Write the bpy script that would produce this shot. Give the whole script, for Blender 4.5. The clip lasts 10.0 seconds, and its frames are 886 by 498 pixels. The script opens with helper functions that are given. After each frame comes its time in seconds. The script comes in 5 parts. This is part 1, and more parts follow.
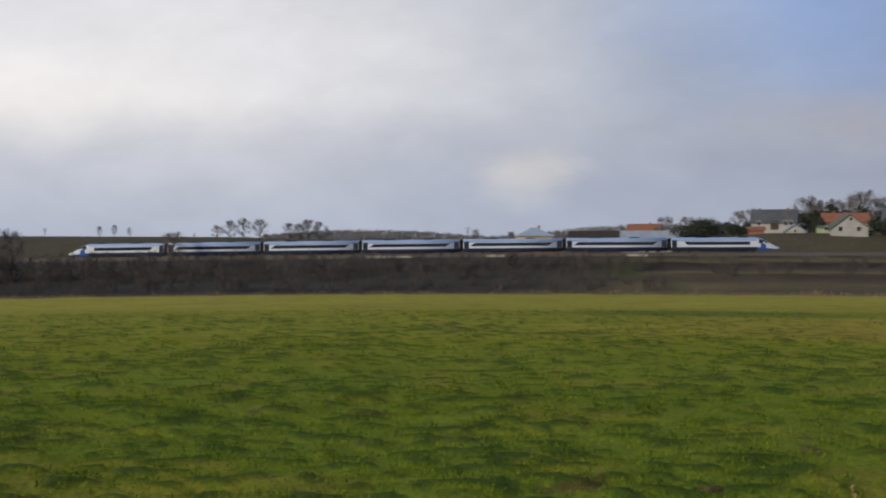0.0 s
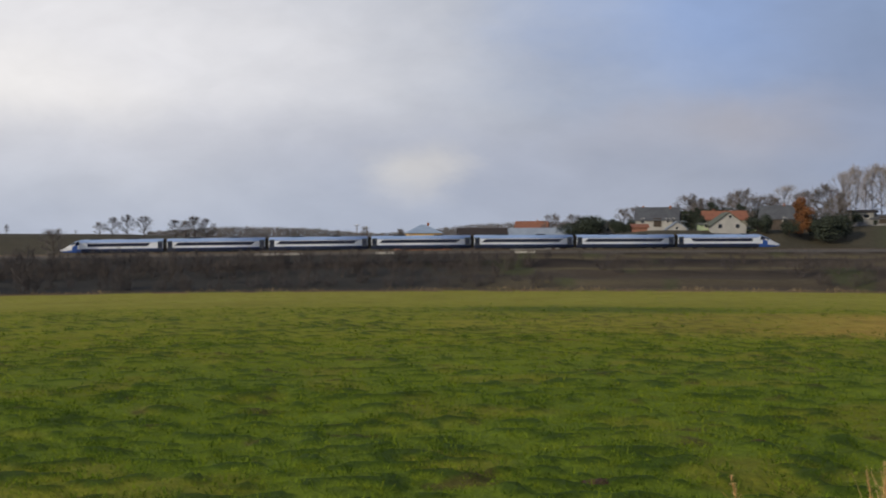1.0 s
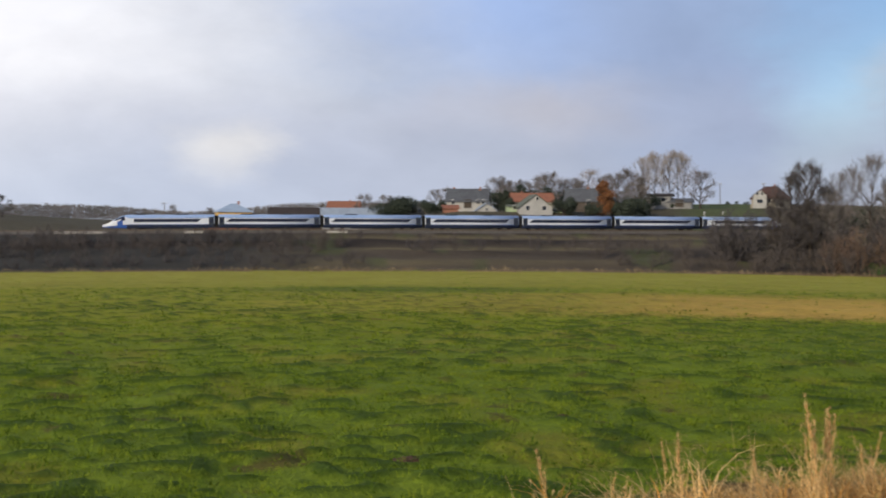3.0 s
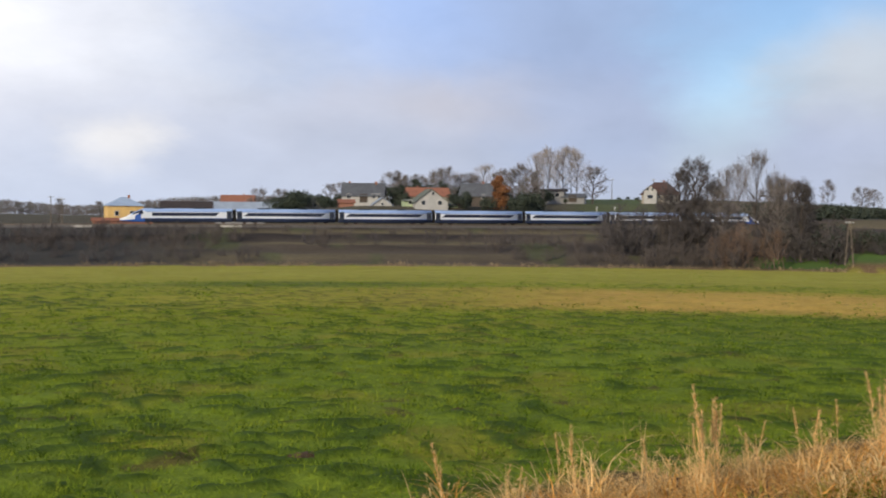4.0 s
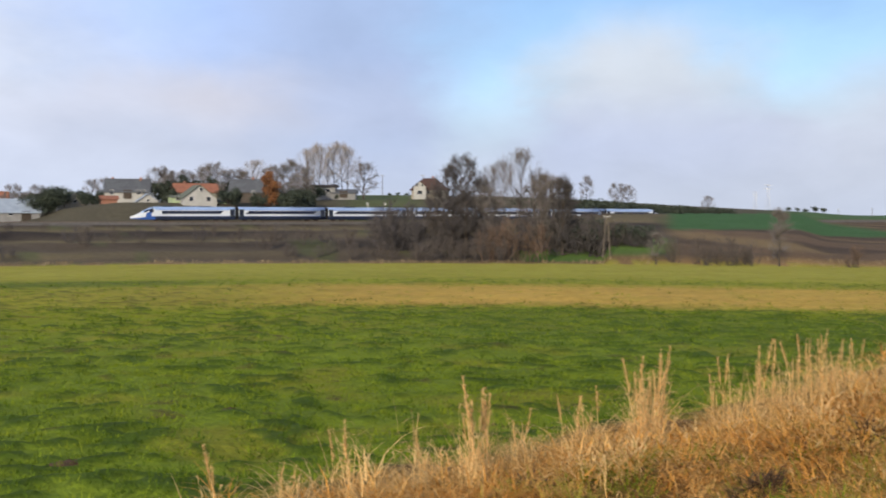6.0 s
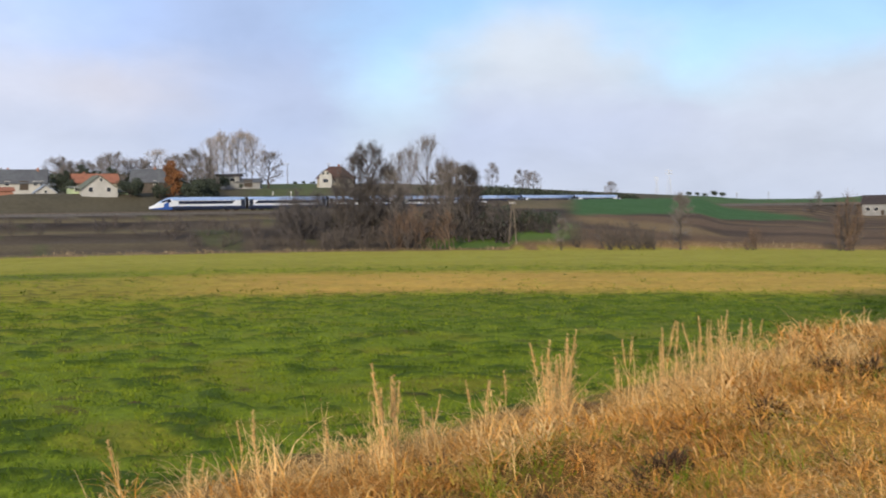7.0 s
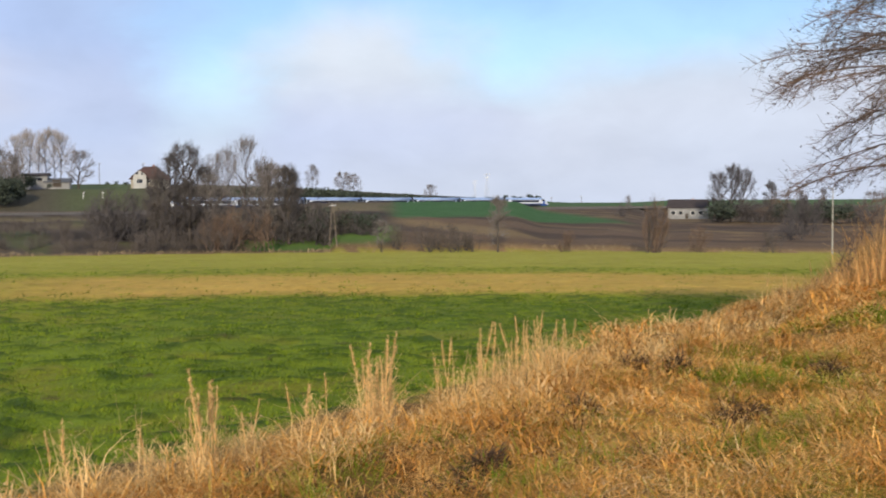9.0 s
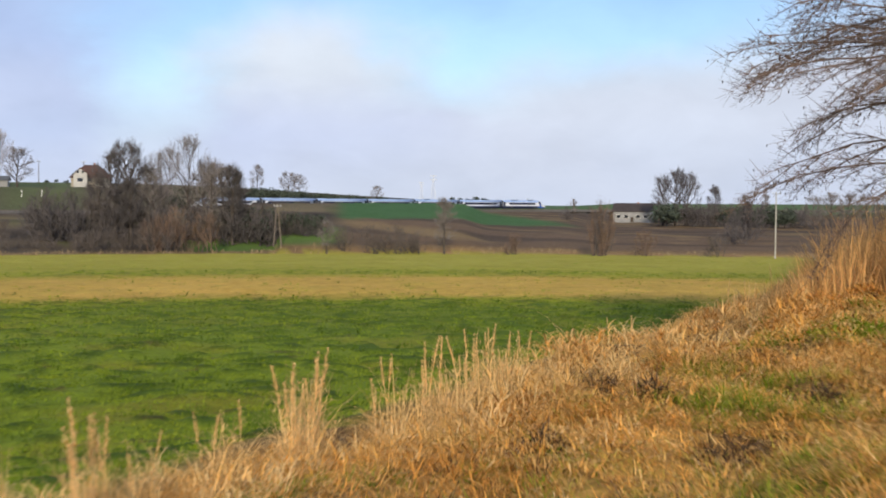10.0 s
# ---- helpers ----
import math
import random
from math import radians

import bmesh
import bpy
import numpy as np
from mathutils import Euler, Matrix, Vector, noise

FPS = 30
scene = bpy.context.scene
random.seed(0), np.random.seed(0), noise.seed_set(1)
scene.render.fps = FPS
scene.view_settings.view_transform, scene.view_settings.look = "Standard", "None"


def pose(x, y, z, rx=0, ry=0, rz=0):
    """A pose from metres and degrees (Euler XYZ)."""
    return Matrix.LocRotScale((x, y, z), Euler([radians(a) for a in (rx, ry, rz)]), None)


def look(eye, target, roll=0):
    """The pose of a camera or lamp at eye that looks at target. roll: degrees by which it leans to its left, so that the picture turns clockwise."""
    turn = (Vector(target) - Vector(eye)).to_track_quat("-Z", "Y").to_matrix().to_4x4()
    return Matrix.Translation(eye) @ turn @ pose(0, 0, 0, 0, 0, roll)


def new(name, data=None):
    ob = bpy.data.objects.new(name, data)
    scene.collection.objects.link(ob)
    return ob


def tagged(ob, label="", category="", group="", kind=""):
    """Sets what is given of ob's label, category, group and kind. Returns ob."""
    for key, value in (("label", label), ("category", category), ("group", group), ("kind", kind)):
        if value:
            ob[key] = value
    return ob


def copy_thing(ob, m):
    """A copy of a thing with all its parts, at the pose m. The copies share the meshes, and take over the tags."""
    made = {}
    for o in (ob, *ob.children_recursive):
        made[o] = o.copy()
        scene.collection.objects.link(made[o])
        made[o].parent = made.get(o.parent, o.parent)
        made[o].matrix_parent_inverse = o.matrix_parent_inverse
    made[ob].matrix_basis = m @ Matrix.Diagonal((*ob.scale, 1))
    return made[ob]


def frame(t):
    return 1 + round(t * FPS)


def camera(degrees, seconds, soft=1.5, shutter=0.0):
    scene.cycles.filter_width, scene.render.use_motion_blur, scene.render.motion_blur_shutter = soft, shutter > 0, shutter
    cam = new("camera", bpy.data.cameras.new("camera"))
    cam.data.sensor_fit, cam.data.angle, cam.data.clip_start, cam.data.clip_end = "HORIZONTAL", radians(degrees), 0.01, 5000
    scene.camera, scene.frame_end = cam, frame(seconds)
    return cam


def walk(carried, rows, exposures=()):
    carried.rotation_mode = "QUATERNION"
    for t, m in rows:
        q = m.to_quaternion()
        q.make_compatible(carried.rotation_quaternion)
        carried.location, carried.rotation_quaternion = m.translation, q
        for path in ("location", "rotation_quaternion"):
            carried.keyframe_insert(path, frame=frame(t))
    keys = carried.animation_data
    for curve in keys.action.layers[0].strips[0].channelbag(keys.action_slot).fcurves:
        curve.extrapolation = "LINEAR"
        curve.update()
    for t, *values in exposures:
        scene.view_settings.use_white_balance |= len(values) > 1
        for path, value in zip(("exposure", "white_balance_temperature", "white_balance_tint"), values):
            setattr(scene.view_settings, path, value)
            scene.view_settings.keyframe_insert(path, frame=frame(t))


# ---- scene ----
# The eye stands at the origin of the plan, 1.65 m over the verge; bearings run clockwise from +y.
EYE = 1.65
cam = camera(42.8, 10.0, soft=1.9, shutter=0.5)


def aim(bearing, tilt, lean, ahead=0.0):
    b = radians(48.0)
    return pose(ahead * math.sin(b), ahead * math.cos(b), EYE - 0.03 * ahead, 90 + tilt, -lean, -bearing)


walk(cam, [
    (0.0, aim(0.00, -0.24, -0.13)), (0.5, aim(2.94, -0.31, 0.20)), (1.0, aim(5.60, -0.40, -0.16)),
    (1.5, aim(7.37, -0.82, -0.35)), (2.0, aim(9.51, -0.94, -0.44)), (2.5, aim(12.10, -1.00, 0.07)),
    (2.7, aim(13.34, -1.21, 0.20)), (3.3, aim(16.75, -1.52, 0.34)), (3.8, aim(19.44, -1.64, 0.46)), (4.0, aim(20.37, -1.65, 0.41)),
    (4.5, aim(22.51, -1.66, 0.18)), (5.0, aim(25.77, -1.68, 0.03)), (5.5, aim(29.32, -1.73, 0.09)),
    (5.7, aim(30.33, -1.72, 0.17)), (6.2, aim(33.05, -1.90, 0.05)), (6.8, aim(35.99, -2.21, -0.18)), (7.0, aim(36.65, -2.45, -0.53)),
    (7.5, aim(39.42, -3.20, -0.35)), (8.0, aim(41.69, -3.55, -0.14)), (8.5, aim(43.55, -3.53, 0.55)),
    (9.0, aim(45.73, -2.39, -0.20)), (9.5, aim(47.20, -2.24, -0.30, 0.25)), (9.8, aim(48.00, -2.28, 0.0, 0.8)), (10.0, aim(48.44, -2.29, 0.3, 1.6)),
], [(0.0, -0.42), (1.0, -0.4), (2.5, -0.12), (4.0, 0.18), (5.5, 0.34), (7.5, 0.46), (10.0, 0.5)])

# ---- world and sun ----
SUN_BEARING, SUN_HEIGHT = 228.0, 20.0


def value_node(nt, op, a, b=None, c=None, clamp=False):
    n = nt.nodes.new("ShaderNodeMath")
    n.operation, n.use_clamp = op, clamp
    for i, v in enumerate((a, b, c)):
        if v is None:
            continue
        if isinstance(v, (int, float)):
            n.inputs[i].default_value = v
        else:
            nt.links.new(v, n.inputs[i])
    return n.outputs[0]


def mix_node(nt, fac, a, b, mode="MIX"):
    n = nt.nodes.new("ShaderNodeMix")
    n.data_type, n.blend_type = "RGBA", mode
    for sock, v in ((n.inputs[0], fac), (n.inputs[6], a), (n.inputs[7], b)):
        if isinstance(v, (int, float)):
            sock.default_value = v
        elif isinstance(v, tuple):
            sock.default_value = (*v, 1) if len(v) == 3 else v
        else:
            nt.links.new(v, sock)
    return n.outputs[2]


def noise_node(nt, vector, scale, detail=4, rough=0.55, lac=2.0, warp=0.0):
    n = nt.nodes.new("ShaderNodeTexNoise")
    n.inputs["Scale"].default_value, n.inputs["Detail"].default_value = scale, detail
    n.inputs["Roughness"].default_value, n.inputs["Lacunarity"].default_value = rough, lac
    n.inputs["Distortion"].default_value = warp
    if vector is not None:
        nt.links.new(vector, n.inputs["Vector"])
    return n.outputs["Fac"]


def ramp_node(nt, v, lo, hi):
    n = nt.nodes.new("ShaderNodeMapRange")
    n.interpolation_type = "SMOOTHSTEP"
    n.inputs["From Min"].default_value, n.inputs["From Max"].default_value = lo, hi
    nt.links.new(v, n.inputs["Value"])
    return n.outputs["Result"]


def make_world():
    world = bpy.data.worlds.new("winter_sky")
    scene.world = world
    world.use_nodes = True
    nt = world.node_tree
    nt.nodes.clear()
    out, bg = nt.nodes.new("ShaderNodeOutputWorld"), nt.nodes.new("ShaderNodeBackground")
    nt.links.new(bg.outputs[0], out.inputs[0])
    sky = nt.nodes.new("ShaderNodeTexSky")
    sky.sky_type, sky.sun_disc = "NISHITA", False
    sky.sun_elevation, sky.sun_rotation = radians(SUN_HEIGHT), radians(SUN_BEARING)
    sky.air_density, sky.dust_density, sky.ozone_density = 1.0, 0.4, 2.0
    co = nt.nodes.new("ShaderNodeTexCoord").outputs["Generated"]
    sep = nt.nodes.new("ShaderNodeSeparateXYZ")
    nt.links.new(co, sep.inputs[0])
    sx, sy, sz = sep.outputs
    deg = 180 / math.pi
    bearing = value_node(nt, "MULTIPLY", value_node(nt, "ARCTAN2", sx, sy), deg)
    height = value_node(nt, "MULTIPLY", value_node(nt, "ARCSINE", sz), deg)
    # cloud space: bearing and height in degrees, the clouds drawn out sideways
    com = nt.nodes.new("ShaderNodeCombineXYZ")
    nt.links.new(bearing, com.inputs[0])
    nt.links.new(value_node(nt, "MULTIPLY", height, 1.9), com.inputs[1])
    p = com.outputs[0]
    wob = value_node(nt, "MULTIPLY_ADD", noise_node(nt, p, 0.16, 5, 0.55), 7.0, -3.5)
    wob2 = value_node(nt, "MULTIPLY_ADD", noise_node(nt, co, 9.0, 5, 0.55), 5.0, -2.5)

    def lobe(b, h, wb, wh, soft=1.0):
        """1 within an oval patch of sky with ragged rims, 0 outside."""
        u = value_node(nt, "DIVIDE", value_node(nt, "ADD", value_node(nt, "SUBTRACT", bearing, b), wob), wb)
        v = value_node(nt, "DIVIDE", value_node(nt, "ADD", value_node(nt, "SUBTRACT", height, h), value_node(nt, "MULTIPLY", wob2, 0.6)), wh)
        r = value_node(nt, "SQRT", value_node(nt, "ADD", value_node(nt, "MULTIPLY", u, u), value_node(nt, "MULTIPLY", v, v)))
        return ramp_node(nt, r, 1 + soft * 0.5, max(0.0, 1 - soft * 0.5))

    clear = mix_node(nt, 1.0, sky.outputs[0], (0.108, 0.113, 0.131), "MULTIPLY")
    grey = mix_node(nt, noise_node(nt, p, 0.10, 5, 0.6), (0.44, 0.505, 0.645), (0.69, 0.72, 0.80))
    col = grey
    for b, h, wb, wh, soft, amount, tone in (
            (-19, 7.3, 8, 1.9, 1.6, 0.85, (1.35, 1.26, 1.08)),
            (-15, 9.5, 17, 6.0, 1.6, 0.85, (1.12, 1.10, 1.12)),
            (-2, 5.0, 16, 1.6, 1.6, 0.35, (0.62, 0.64, 0.74)),
            (22, 12.6, 10.5, 6.2, 1.3, 0.72, (0.36, 0.54, 0.96)),
            (27.0, 7.5, 5.0, 3.6, 1.4, 0.75, (0.39, 0.49, 0.73)),
            (33, 3.8, 9.0, 2.8, 1.6, 0.45, (0.42, 0.52, 0.78)),
            (15, 3.0, 14, 2.4, 1.6, 0.5, (0.44, 0.48, 0.62)),
            (4.4, 3.2, 1.9, 1.2, 1.9, 0.7, (1.0, 0.95, 0.88)),
            (24, 5.6, 8, 1.5, 1.5, 0.8, (0.62, 0.61, 0.68))):
        col = mix_node(nt, value_node(nt, "MULTIPLY", lobe(b, h, wb, wh, soft), amount), col, tone)
    for b, h, wb, wh, soft in ((34.0, 8.9, 3.2, 5.4, 1.3), (50, 11.2, 20, 5.2, 0.7), (51.5, 6.6, 3.6, 2.2, 1.2)):
        col = mix_node(nt, lobe(b, h, wb, wh, soft), col, clear)
    for b, h, wb, wh, soft, amount, tone in (
            (41.8, 7.0, 4.6, 2.3, 1.3, 0.9, (0.67, 0.715, 0.79)),
            (41, 3.6, 9.0, 2.2, 1.6, 0.5, (0.54, 0.61, 0.83)),
            (58, 4.6, 7.5, 2.4, 1.2, 0.85, (0.62, 0.675, 0.79))):
        col = mix_node(nt, value_node(nt, "MULTIPLY", lobe(b, h, wb, wh, soft), amount), col, tone)
    col = mix_node(nt, value_node(nt, "MULTIPLY", lobe(28.2, 7.6, 5.0, 5.8, 1.6), 0.68), col, (0.40, 0.51, 0.76))
    low = ramp_node(nt, height, 7.0, -0.5)
    col = mix_node(nt, value_node(nt, "MULTIPLY", low, 0.55), col, (0.57, 0.635, 0.79))
    high = value_node(nt, "MULTIPLY", ramp_node(nt, height, 15.0, 42.0), 0.65)
    col = mix_node(nt, high, col, clear)
    stir = value_node(nt, "MULTIPLY_ADD", noise_node(nt, p, 0.21, 5, 0.55, 2.1, 0.3), 0.24, 0.88)
    away = value_node(nt, "MULTIPLY_ADD", ramp_node(nt, bearing, 2.0, 38.0), -0.2, 1.0)
    away = value_node(nt, "MULTIPLY", away, stir)
    com = nt.nodes.new("ShaderNodeCombineColor")
    for i in range(3):
        nt.links.new(away, com.inputs[i])
    nt.links.new(mix_node(nt, 1.0, col, com.outputs[0], "MULTIPLY"), bg.inputs["Color"])
    bg.inputs["Strength"].default_value = 1.0


make_world()
sun = new("sun", bpy.data.lights.new("sun", "SUN"))
sun.data.energy, sun.data.angle, sun.data.color = 2.9, radians(3), (1.0, 0.85, 0.62)
sun.matrix_world = look((0, 0, 60), (-60 * math.sin(radians(SUN_BEARING)) / math.tan(radians(SUN_HEIGHT)),
                                     -60 * math.cos(radians(SUN_BEARING)) / math.tan(radians(SUN_HEIGHT)), 0))
# ---- materials ----
def material(name, color, second=None, scale=1.0, rough=0.8, metal=0.0, bump=0.0, bump_scale=20.0, grain=0.25, spec=0.3, per_object=0.0, per_island=0.0, sheer=0.0):
    m = bpy.data.materials.new(name)
    m.use_nodes = True
    nt = m.node_tree
    b = nt.nodes["Principled BSDF"]
    co = nt.nodes.new("ShaderNodeTexCoord").outputs["Object"]
    second = second or tuple(c * 0.7 for c in color)
    col = mix_node(nt, ramp_node(nt, noise_node(nt, co, scale, 5, 0.6), 0.32, 0.68), color, second)
    fine = value_node(nt, "MULTIPLY_ADD", noise_node(nt, co, scale * 9, 3, 0.6), 2 * grain, 1 - grain)
    if per_island:
        g = nt.nodes.new("ShaderNodeNewGeometry").outputs["Random Per Island"]
        fine = value_node(nt, "MULTIPLY", fine, value_node(nt, "MULTIPLY_ADD", g, 2 * per_island, 1 - per_island))
    if per_object:
        g = nt.nodes.new("ShaderNodeObjectInfo").outputs["Random"]
        fine = value_node(nt, "MULTIPLY", fine, value_node(nt, "MULTIPLY_ADD", g, 2 * per_object, 1 - per_object))
    com = nt.nodes.new("ShaderNodeCombineColor")
    for i in range(3):
        nt.links.new(fine, com.inputs[i])
    nt.links.new(mix_node(nt, 1.0, col, com.outputs[0], "MULTIPLY"), b.inputs["Base Color"])
    b.inputs["Roughness"].default_value, b.inputs["Metallic"].default_value = rough, metal
    b.inputs["Specular IOR Level"].default_value = spec
    if bump:
        bn = nt.nodes.new("ShaderNodeBump")
        bn.inputs["Strength"].default_value, bn.inputs["Distance"].default_value = bump, 0.05
        nt.links.new(noise_node(nt, co, bump_scale, 4, 0.6), bn.inputs["Height"])
        nt.links.new(bn.outputs[0], b.inputs["Normal"])
    if sheer:
        b.inputs["Transmission Weight"].default_value = 0.0
        tr, mx = nt.nodes.new("ShaderNodeBsdfTranslucent"), nt.nodes.new("ShaderNodeMixShader")
        nt.links.new(b.inputs["Base Color"].links[0].from_socket, tr.inputs[0])
        mx.inputs[0].default_value = sheer
        nt.links.new(b.outputs[0], mx.inputs[1])
        nt.links.new(tr.outputs[0], mx.inputs[2])
        nt.links.new(mx.outputs[0], nt.nodes["Material Output"].inputs[0])
    return m


def ground_material():
    """Soil and short turf: the broad colours lie in the mesh's attribute, grain and relief are added here."""
    m = bpy.data.materials.new("ground_cover")
    m.use_nodes = True
    nt = m.node_tree
    b = nt.nodes["Principled BSDF"]
    co = nt.nodes.new("ShaderNodeTexCoord").outputs["Object"]
    at = nt.nodes.new("ShaderNodeAttribute")
    at.attribute_name = "cover"
    big, mid, fine = noise_node(nt, co, 0.09, 5, 0.6), noise_node(nt, co, 0.9, 5, 0.65), noise_node(nt, co, 7.0, 4, 0.7)
    k = value_node(nt, "MULTIPLY_ADD", big, 0.5, 0.75)
    k = value_node(nt, "MULTIPLY", k, value_node(nt, "MULTIPLY_ADD", mid, 0.8, 0.6))
    k = value_node(nt, "MULTIPLY", k, value_node(nt, "MULTIPLY_ADD", fine, 1.0, 0.5))
    com = nt.nodes.new("ShaderNodeCombineColor")
    for i in range(3):
        nt.links.new(k, com.inputs[i])
    nt.links.new(mix_node(nt, 1.0, at.outputs["Color"], com.outputs[0], "MULTIPLY"), b.inputs["Base Color"])
    b.inputs["Roughness"].default_value, b.inputs["Specular IOR Level"].default_value = 0.95, 0.1
    bn = nt.nodes.new("ShaderNodeBump")
    bn.inputs["Strength"].default_value, bn.inputs["Distance"].default_value = 0.8, 0.12
    nt.links.new(noise_node(nt, co, 4.0, 5, 0.7), bn.inputs["Height"])
    nt.links.new(bn.outputs[0], b.inputs["Normal"])
    return m


GROUND = ground_material()
BARK = material("grey_brown_bark", (0.085, 0.07, 0.06), (0.055, 0.046, 0.042), 3.0, 0.9)
# twig colours lifted towards grey to carry some of the distance haze
TWIG = material("bare_twigs", (0.21, 0.185, 0.178), (0.155, 0.14, 0.135), 0.5, 0.9, per_island=0.35)
TWIG_PALE = material("pale_bare_twigs", (0.36, 0.32, 0.295), (0.29, 0.26, 0.245), 0.4, 0.9, per_island=0.35)
TWIG_DARK = material("dark_bare_twigs", (0.10, 0.09, 0.092), (0.075, 0.068, 0.07), 0.4, 0.9, per_island=0.35)
TWIG_SHRUB = material("brown_shrub_twigs", (0.115, 0.097, 0.09), (0.083, 0.072, 0.068), 0.4, 0.9, per_island=0.35)
TWIG_RUST = material("rusty_twigs", (0.155, 0.105, 0.08), (0.11, 0.078, 0.06), 0.4, 0.9, per_island=0.35)
LEAF_ORANGE = material("orange_autumn_leaves", (0.26, 0.115, 0.045), (0.19, 0.085, 0.04), 0.6, 0.8, per_island=0.35)
LEAF_GREEN = material("dark_evergreen_leaves", (0.055, 0.07, 0.05), (0.038, 0.05, 0.04), 0.5, 0.8, per_island=0.4)
WHITE_WALL = material("white_render", (0.44, 0.44, 0.435), (0.37, 0.37, 0.365), 0.6, 0.85, grain=0.08)
CREAM_WALL = material("cream_render", (0.36, 0.335, 0.285), (0.30, 0.275, 0.235), 0.6, 0.85, grain=0.08)
YELLOW_WALL = material("yellow_render", (0.72, 0.50, 0.20), (0.62, 0.42, 0.17), 0.6, 0.85, grain=0.08)
LIME_WALL = material("lime_green_render", (0.42, 0.52, 0.33), (0.37, 0.46, 0.29), 0.6, 0.85, grain=0.08)
GREY_WALL = material("grey_render", (0.28, 0.28, 0.285), (0.22, 0.22, 0.225), 0.6, 0.85, grain=0.1)
# pale render darkened so that its colour holds the far walls' shade and haze
DIMMED_WALL = material("dimmed_white_render", (0.26, 0.265, 0.275), (0.20, 0.205, 0.215), 0.6, 0.85, grain=0.12)
BRICK_WALL = material("red_brick", (0.34, 0.17, 0.12), (0.26, 0.13, 0.10), 1.5, 0.9, grain=0.2)
BOARD_WALL = material("weathered_boards", (0.10, 0.085, 0.075), (0.065, 0.055, 0.05), 1.0, 0.9, grain=0.3)
SLATE_ROOF = material("grey_slate_roof", (0.105, 0.115, 0.13), (0.08, 0.085, 0.10), 0.8, 0.7, grain=0.15)
DARK_ROOF = material("dark_brown_roof", (0.055, 0.045, 0.045), (0.04, 0.033, 0.033), 0.8, 0.75, grain=0.15)
ORANGE_ROOF = material("orange_tile_roof", (0.30, 0.13, 0.085), (0.24, 0.105, 0.07), 0.8, 0.8, grain=0.15)
RUST_ROOF = material("red_brown_tile_roof", (0.095, 0.054, 0.046), (0.068, 0.04, 0.036), 0.8, 0.8, grain=0.15)
BLUE_ROOF = material("pale_blue_sheet_roof", (0.38, 0.48, 0.62), (0.31, 0.40, 0.54), 0.6, 0.5, grain=0.06)
SHEET_ROOF = material("pale_grey_sheet_roof", (0.33, 0.39, 0.48), (0.27, 0.32, 0.40), 0.5, 0.5, grain=0.08)
GREEN_ROOF = material("mossy_grey_roof", (0.15, 0.17, 0.13), (0.11, 0.12, 0.10), 0.8, 0.8, grain=0.15)
PANE = material("window_glass", (0.03, 0.035, 0.045), (0.02, 0.022, 0.03), 1.0, 0.08, spec=0.6, grain=0.05)
FRAME_WHITE = material("white_frames", (0.78, 0.78, 0.76), None, 2.0, 0.5, grain=0.04)
DARK_DOOR = material("dark_wood_door", (0.06, 0.045, 0.035), None, 2.0, 0.6)
CONCRETE = material("weathered_concrete", (0.42, 0.41, 0.39), (0.33, 0.32, 0.30), 1.2, 0.9, grain=0.15)
TIMBER = material("weathered_timber", (0.17, 0.14, 0.115), (0.12, 0.10, 0.085), 2.0, 0.9, grain=0.2)
STEEL = material("galvanised_steel", (0.34, 0.36, 0.38), (0.28, 0.29, 0.31), 2.0, 0.5, 0.6, grain=0.1)
RAIL_STEEL = material("rail_steel", (0.20, 0.15, 0.12), (0.14, 0.11, 0.09), 2.0, 0.6, 0.6, grain=0.15)
BALLAST = material("grey_ballast", (0.15, 0.135, 0.12), (0.10, 0.09, 0.08), 1.5, 0.95, bump=0.8, bump_scale=12, grain=0.4)
TRAIN_WHITE = material("silver_white_paint", (0.66, 0.70, 0.77), (0.61, 0.66, 0.74), 0.3, 0.28, spec=0.5, grain=0.03)
# the roof's blue puts the sky's reflection into the base colour
TRAIN_ROOF = material("sky_tinted_roof_paint", (0.32, 0.45, 0.74), (0.28, 0.41, 0.68), 0.3, 0.3, spec=0.5, grain=0.04)
TRAIN_BLUE = material("deep_blue_paint", (0.045, 0.12, 0.42), (0.04, 0.10, 0.37), 0.3, 0.25, spec=0.5, grain=0.03)
TRAIN_NAVY = material("navy_skirt_paint", (0.022, 0.032, 0.07), (0.018, 0.026, 0.055), 0.6, 0.45, grain=0.08)
TRAIN_GLASS = material("tinted_train_glass", (0.025, 0.03, 0.06), (0.02, 0.025, 0.05), 0.5, 0.06, spec=0.6, grain=0.03)
TRAIN_GREY = material("dark_grey_train_door", (0.035, 0.045, 0.065), (0.03, 0.038, 0.055), 0.6, 0.4, grain=0.05)
RUBBER = material("black_rubber_bellows", (0.015, 0.015, 0.017), None, 2.0, 0.8)
UNDERCARRIAGE = material("dusty_undercarriage", (0.05, 0.048, 0.046), (0.035, 0.033, 0.032), 2.0, 0.8)
STRAW = material("dry_straw_grass", (0.80, 0.50, 0.185), (0.62, 0.36, 0.11), 0.7, 0.8, per_island=0.45, grain=0.15, sheer=0.25, spec=0.04)
STRAW_PALE = material("pale_straw_plumes", (0.84, 0.60, 0.29), (0.70, 0.46, 0.19), 0.7, 0.85, per_island=0.35, grain=0.15, sheer=0.25, spec=0.04)
STRAW_RUST = material("rusty_dead_grass", (0.78, 0.41, 0.10), (0.56, 0.26, 0.06), 0.7, 0.85, per_island=0.45, grain=0.2, sheer=0.2, spec=0.04)
